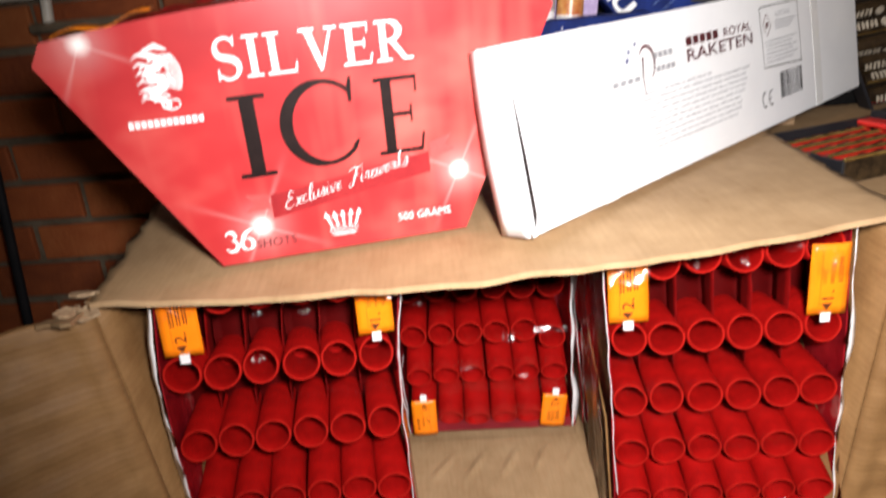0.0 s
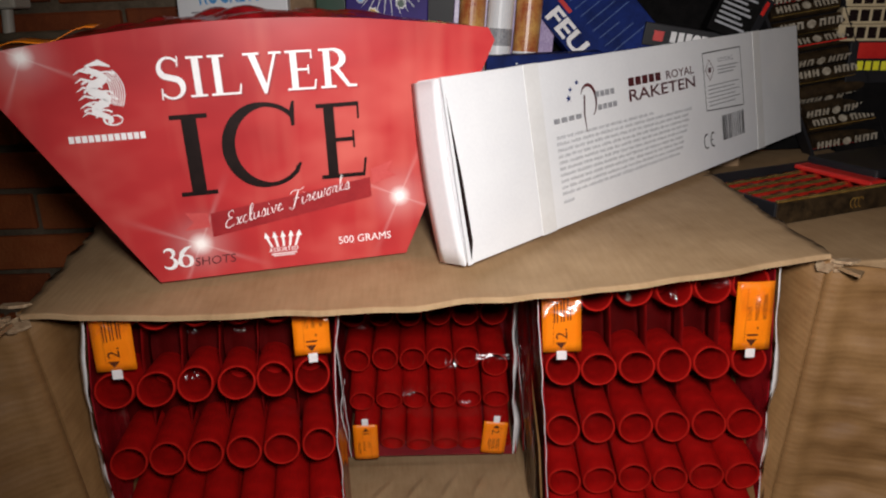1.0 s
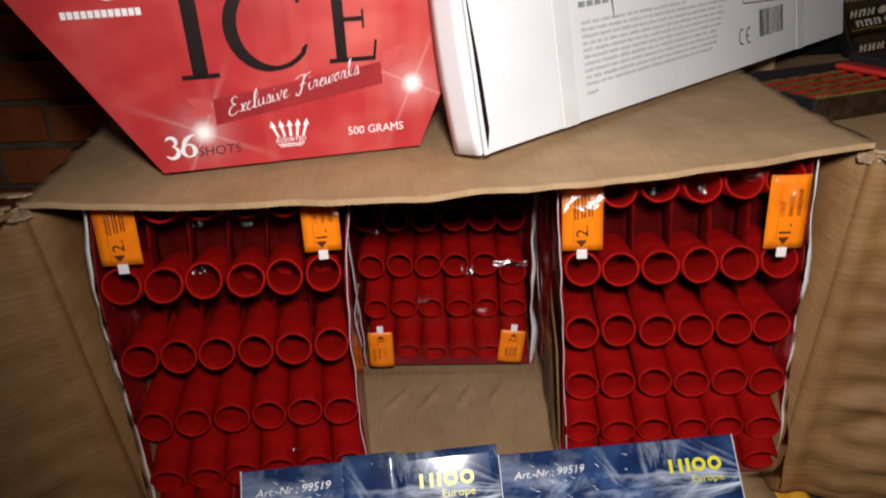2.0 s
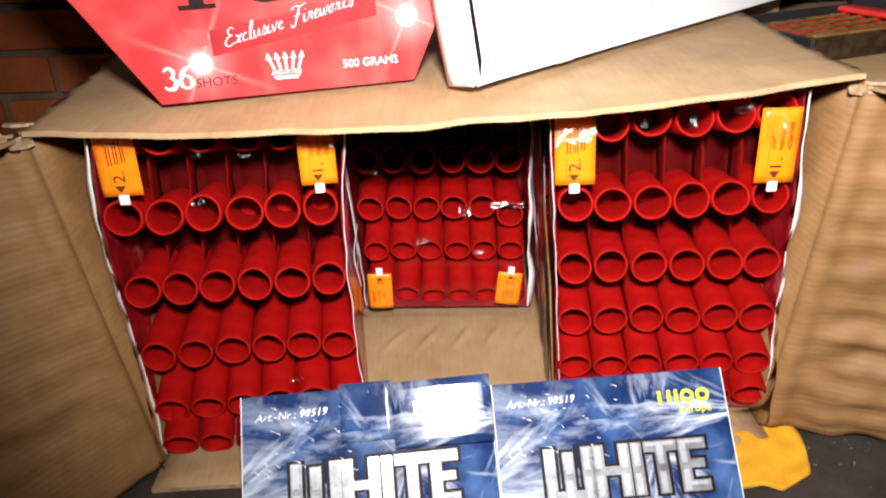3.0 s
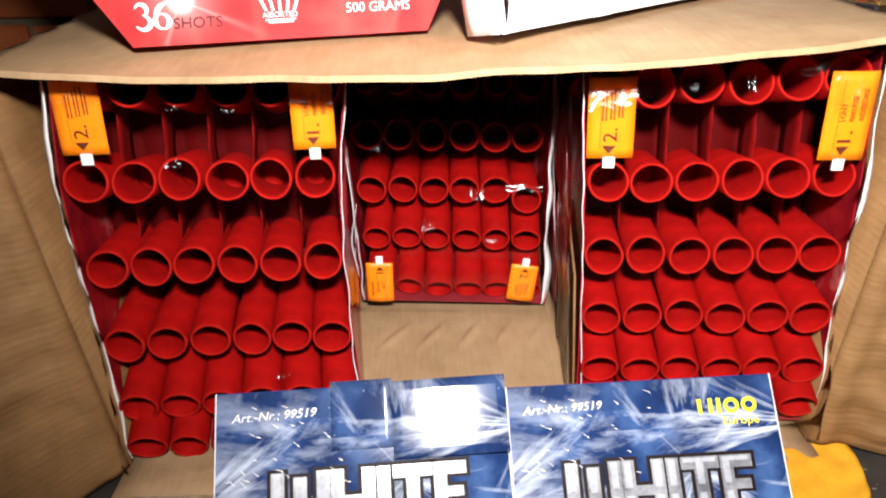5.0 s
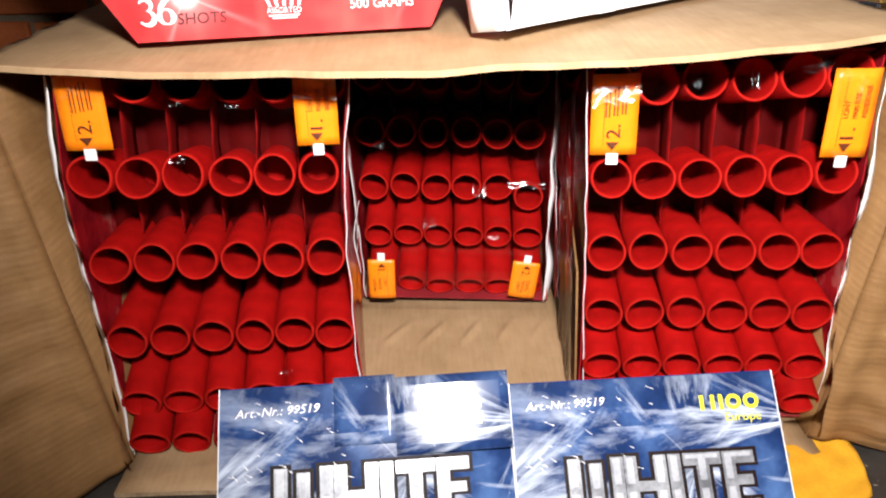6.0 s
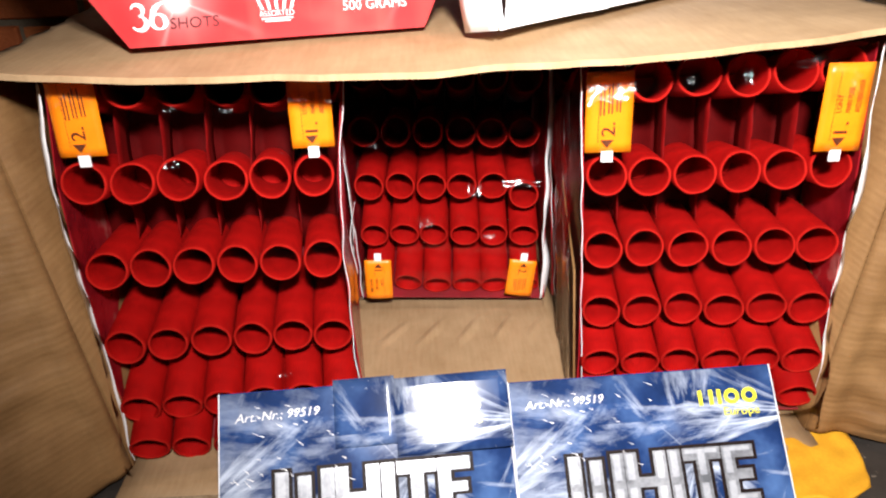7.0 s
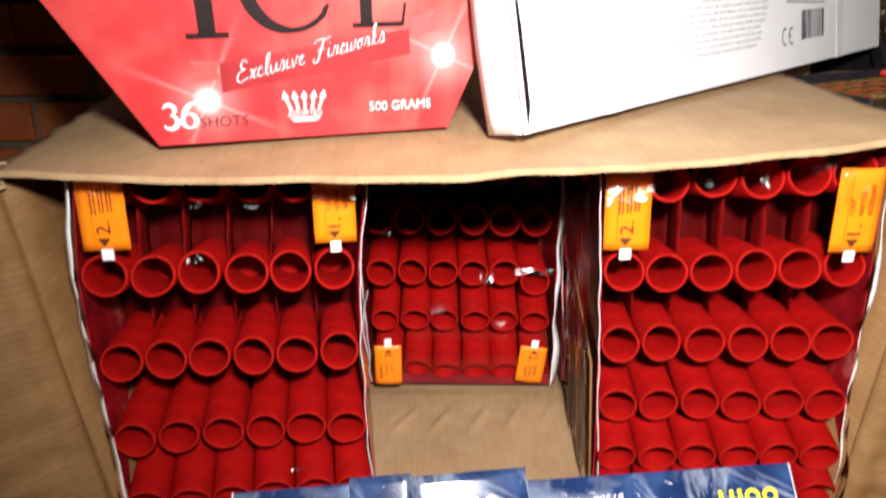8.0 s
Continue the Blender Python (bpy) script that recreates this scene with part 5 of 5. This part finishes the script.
flat = thing("open_firework_box", pose(0.418, 0.780, 0.3265, 0, 0, 22), "flat black and gold box of red firework tubes", "firework box")
part("box_front", box(0, 0.34, 0, 0.003, 0, 0.026, 0.0008, 1), M_tube_brown, flat)
part("gold_rim", box(0, 0.34, -0.0006, 0.0036, 0.0262, 0.0295, 0.0006, 1), M_gold, flat)
part("box_floor", box(0, 0.34, 0.003, 0.128, 0, 0.003), M_black, flat)
part("box_back", box(0, 0.34, 0.128, 0.131, 0, 0.032, 0.0008, 1), M_black, flat)
part("box_end", box(-0.003, 0, 0, 0.131, 0, 0.027, 0.0008, 1), M_black, flat)
for k in range(5):
    bm = bmesh.new()
    bmesh.ops.create_cone(bm, cap_ends=True, segments=20, radius1=0.0112, radius2=0.0112, depth=0.15)
    tb = part("red_tube", bm, M_dark_red_print, flat, m=pose(0.078, 0.016 + 0.0238 * k, 0.0135, 0, 90, 3))
    part("gold_line", ([(-0.0096, -0.0070, -0.070), (-0.0117, -0.0015, -0.070), (-0.0117, -0.0015, 0.070), (-0.0096, -0.0070, 0.070)], [(0, 1, 2, 3)]), M_gold, tb)
    part("black_lettering", merge_flat([(-0.0119, -0.001 + 0.004 * (j % 2), -0.055 + 0.014 * j, 0.009) for j in range(8)]), M_ink, tb)
part("lid", box(0.172, 0.345, 0.02, 0.128, 0.0285, 0.040, 0.002, 1), M_black, flat, "black lid pushed aside")
part("red_ribbon", box(0.150, 0.176, 0.008, 0.128, 0.0245, 0.031, 0.002, 1), M_red_print, flat)
ink("emblem", merge(*[ribbon(arc(0.115 + 0.006 * k, 0.012, 0.004, 0.006, 30, 280, 8), [0.002] * 9) for k in range(3)]), M_gold, flat)
ink("red_lettering", merge(*[placed(rect(0.222 + 0.019 * k, 0.236 + 0.019 * k, 0.006, 0.022), 0, 0) for k in range(5)]), M_red_print, flat)
# cream packs and a red and yellow pack far right
for k in range(4):
    pk = packet("cream_packet", pose(0.648 + 0.003 * k, 1.166, 0.5015 + 0.0255 * k, 0, 2, -3), 0.17, 0.022, 0.025, M_cream, "cream coloured packet with black block print", group="stacked cream packets")
    ink("block_print", merge(*[rect(0.010 + 0.017 * j, 0.023 + 0.017 * j, 0.004, 0.021) for j in range(7)]), M_ink, pk)
packet("dark_crate", pose(0.668, 1.164, 0.326, 0, 0, -3), 0.24, 0.022, 0.110, M_black_soft, "dark crate standing on the closed carton")
pk = packet("red_packet", pose(0.668, 1.165, 0.4365, 0, 2, -3), 0.16, 0.022, 0.064, M_black, "black packet with red and yellow print")
ink("red_print", rect(0.012, 0.055, 0.038, 0.062), M_red_print, pk)
ink("yellow_print", merge(*[rect(0.014 + 0.012 * j, 0.023 + 0.012 * j, 0.020, 0.034) for j in range(5)]), M_yellow_ink, pk)
# wall box with a pipe, upper left
wb = thing("wall_box", pose(-0.845, 1.165, 0.605), "off-white plastic wall box on the brick wall", "fixture")
part("housing", box(0, 0.20, 0, 0.05, 0, 0.20, 0.006, 3), M_plastic, wb)
# black block in place of a hollow, for the darkness inside
part("dark_opening", box(0.01, 0.155, -0.002, 0.01, 0.022, 0.18, 0.012, 3), M_black, wb, "opening, its shade drawn as a black block")
bm = bmesh.new()
bmesh.ops.create_cone(bm, cap_ends=True, segments=16, radius1=0.009, radius2=0.009, depth=0.05)
part("pipe_stub", bm, M_plastic, wb, m=pose(0.165, 0.03, -0.022, 0, 8, 0))
pipe = thing("pipe", pose(-0.70, 1.19, 0.560, 0, 90, 0), "grey pipe running along the brick wall", "pipe")
bm = bmesh.new()
bmesh.ops.create_cone(bm, cap_ends=True, segments=16, radius1=0.009, radius2=0.009, depth=0.22)
part("pipe_body", bm, M_mortar, pipe, m=pose(0, 0, 0.10))
rod = thing("black_cable", pose(-0.72, 1.10, 0), "black cable hanging beside the brick wall", "cable")
bm = bmesh.new()
bmesh.ops.create_cone(bm, cap_ends=True, segments=12, radius1=0.008, radius2=0.008, depth=1.22)
part("cable_body", bm, M_black, rod, m=pose(-0.04, 0, GROUND + 0.605, 0, 6, 0))
# brown flap of a board behind the display battery
scrap = part("cardboard_scrap", sheet(lambda a, q: (-0.335 + a * 0.15, 0.80 + q * 0.16 - 0.02 * math.sin(a * 6), 0.364 + 0.012 * a * q + 0.008 * (1 - a) * math.sin(q * 3)), 14, 12, 0.004, [M_card_h, M_card_edge], "cardboard_scrap"), None, None)
tagged(scrap, "torn brown cardboard scrap lying on the carton", "cardboard")

# ---- brick wall ----
wall = slab("wall_north", -2.4, 2.8, WALL_Y + 0.012, WALL_Y + 0.2, GROUND, 2.4, M_mortar, "old red brick wall with grey mortar", "wall")
BL, BH, GAP = 0.213, 0.0655, 0.0125


def brick_mesh(seed):
    bm = box(-BL / 2, BL / 2, 0, 0.03, -BH / 2, BH / 2, 0.003, 1)
    rnd = random.Random(seed)
    for v in bm.verts:
        v.co += Vector((rnd.uniform(-1, 1), rnd.uniform(-1, 1) * 0.6, rnd.uniform(-1, 1))) * 0.0016
    me = bpy.data.meshes.new("brick")
    bm.to_mesh(me)
    bm.free()
    me.materials.append(M_brick_piece)
    return me


BRICKS = [brick_mesh(k) for k in range(5)]
rnd = random.Random(21)
for row in range(13):
    z = GROUND + 0.04 + row * (BH + GAP)
    for col in range(-8, 14):
        x = col * (BL + GAP) * 1.0 + (0.5 * (BL + GAP) if row % 2 else 0) - 0.05
        if x < -1.7 or x > 1.7:
            continue
        br = part("brick", BRICKS[rnd.randrange(5)], None, wall)
        br.matrix_basis = pose(x + rnd.uniform(-0.003, 0.003), WALL_Y + rnd.uniform(-0.002, 0.002), z + rnd.uniform(-0.002, 0.002), 0, rnd.uniform(-0.5, 0.5), 0)
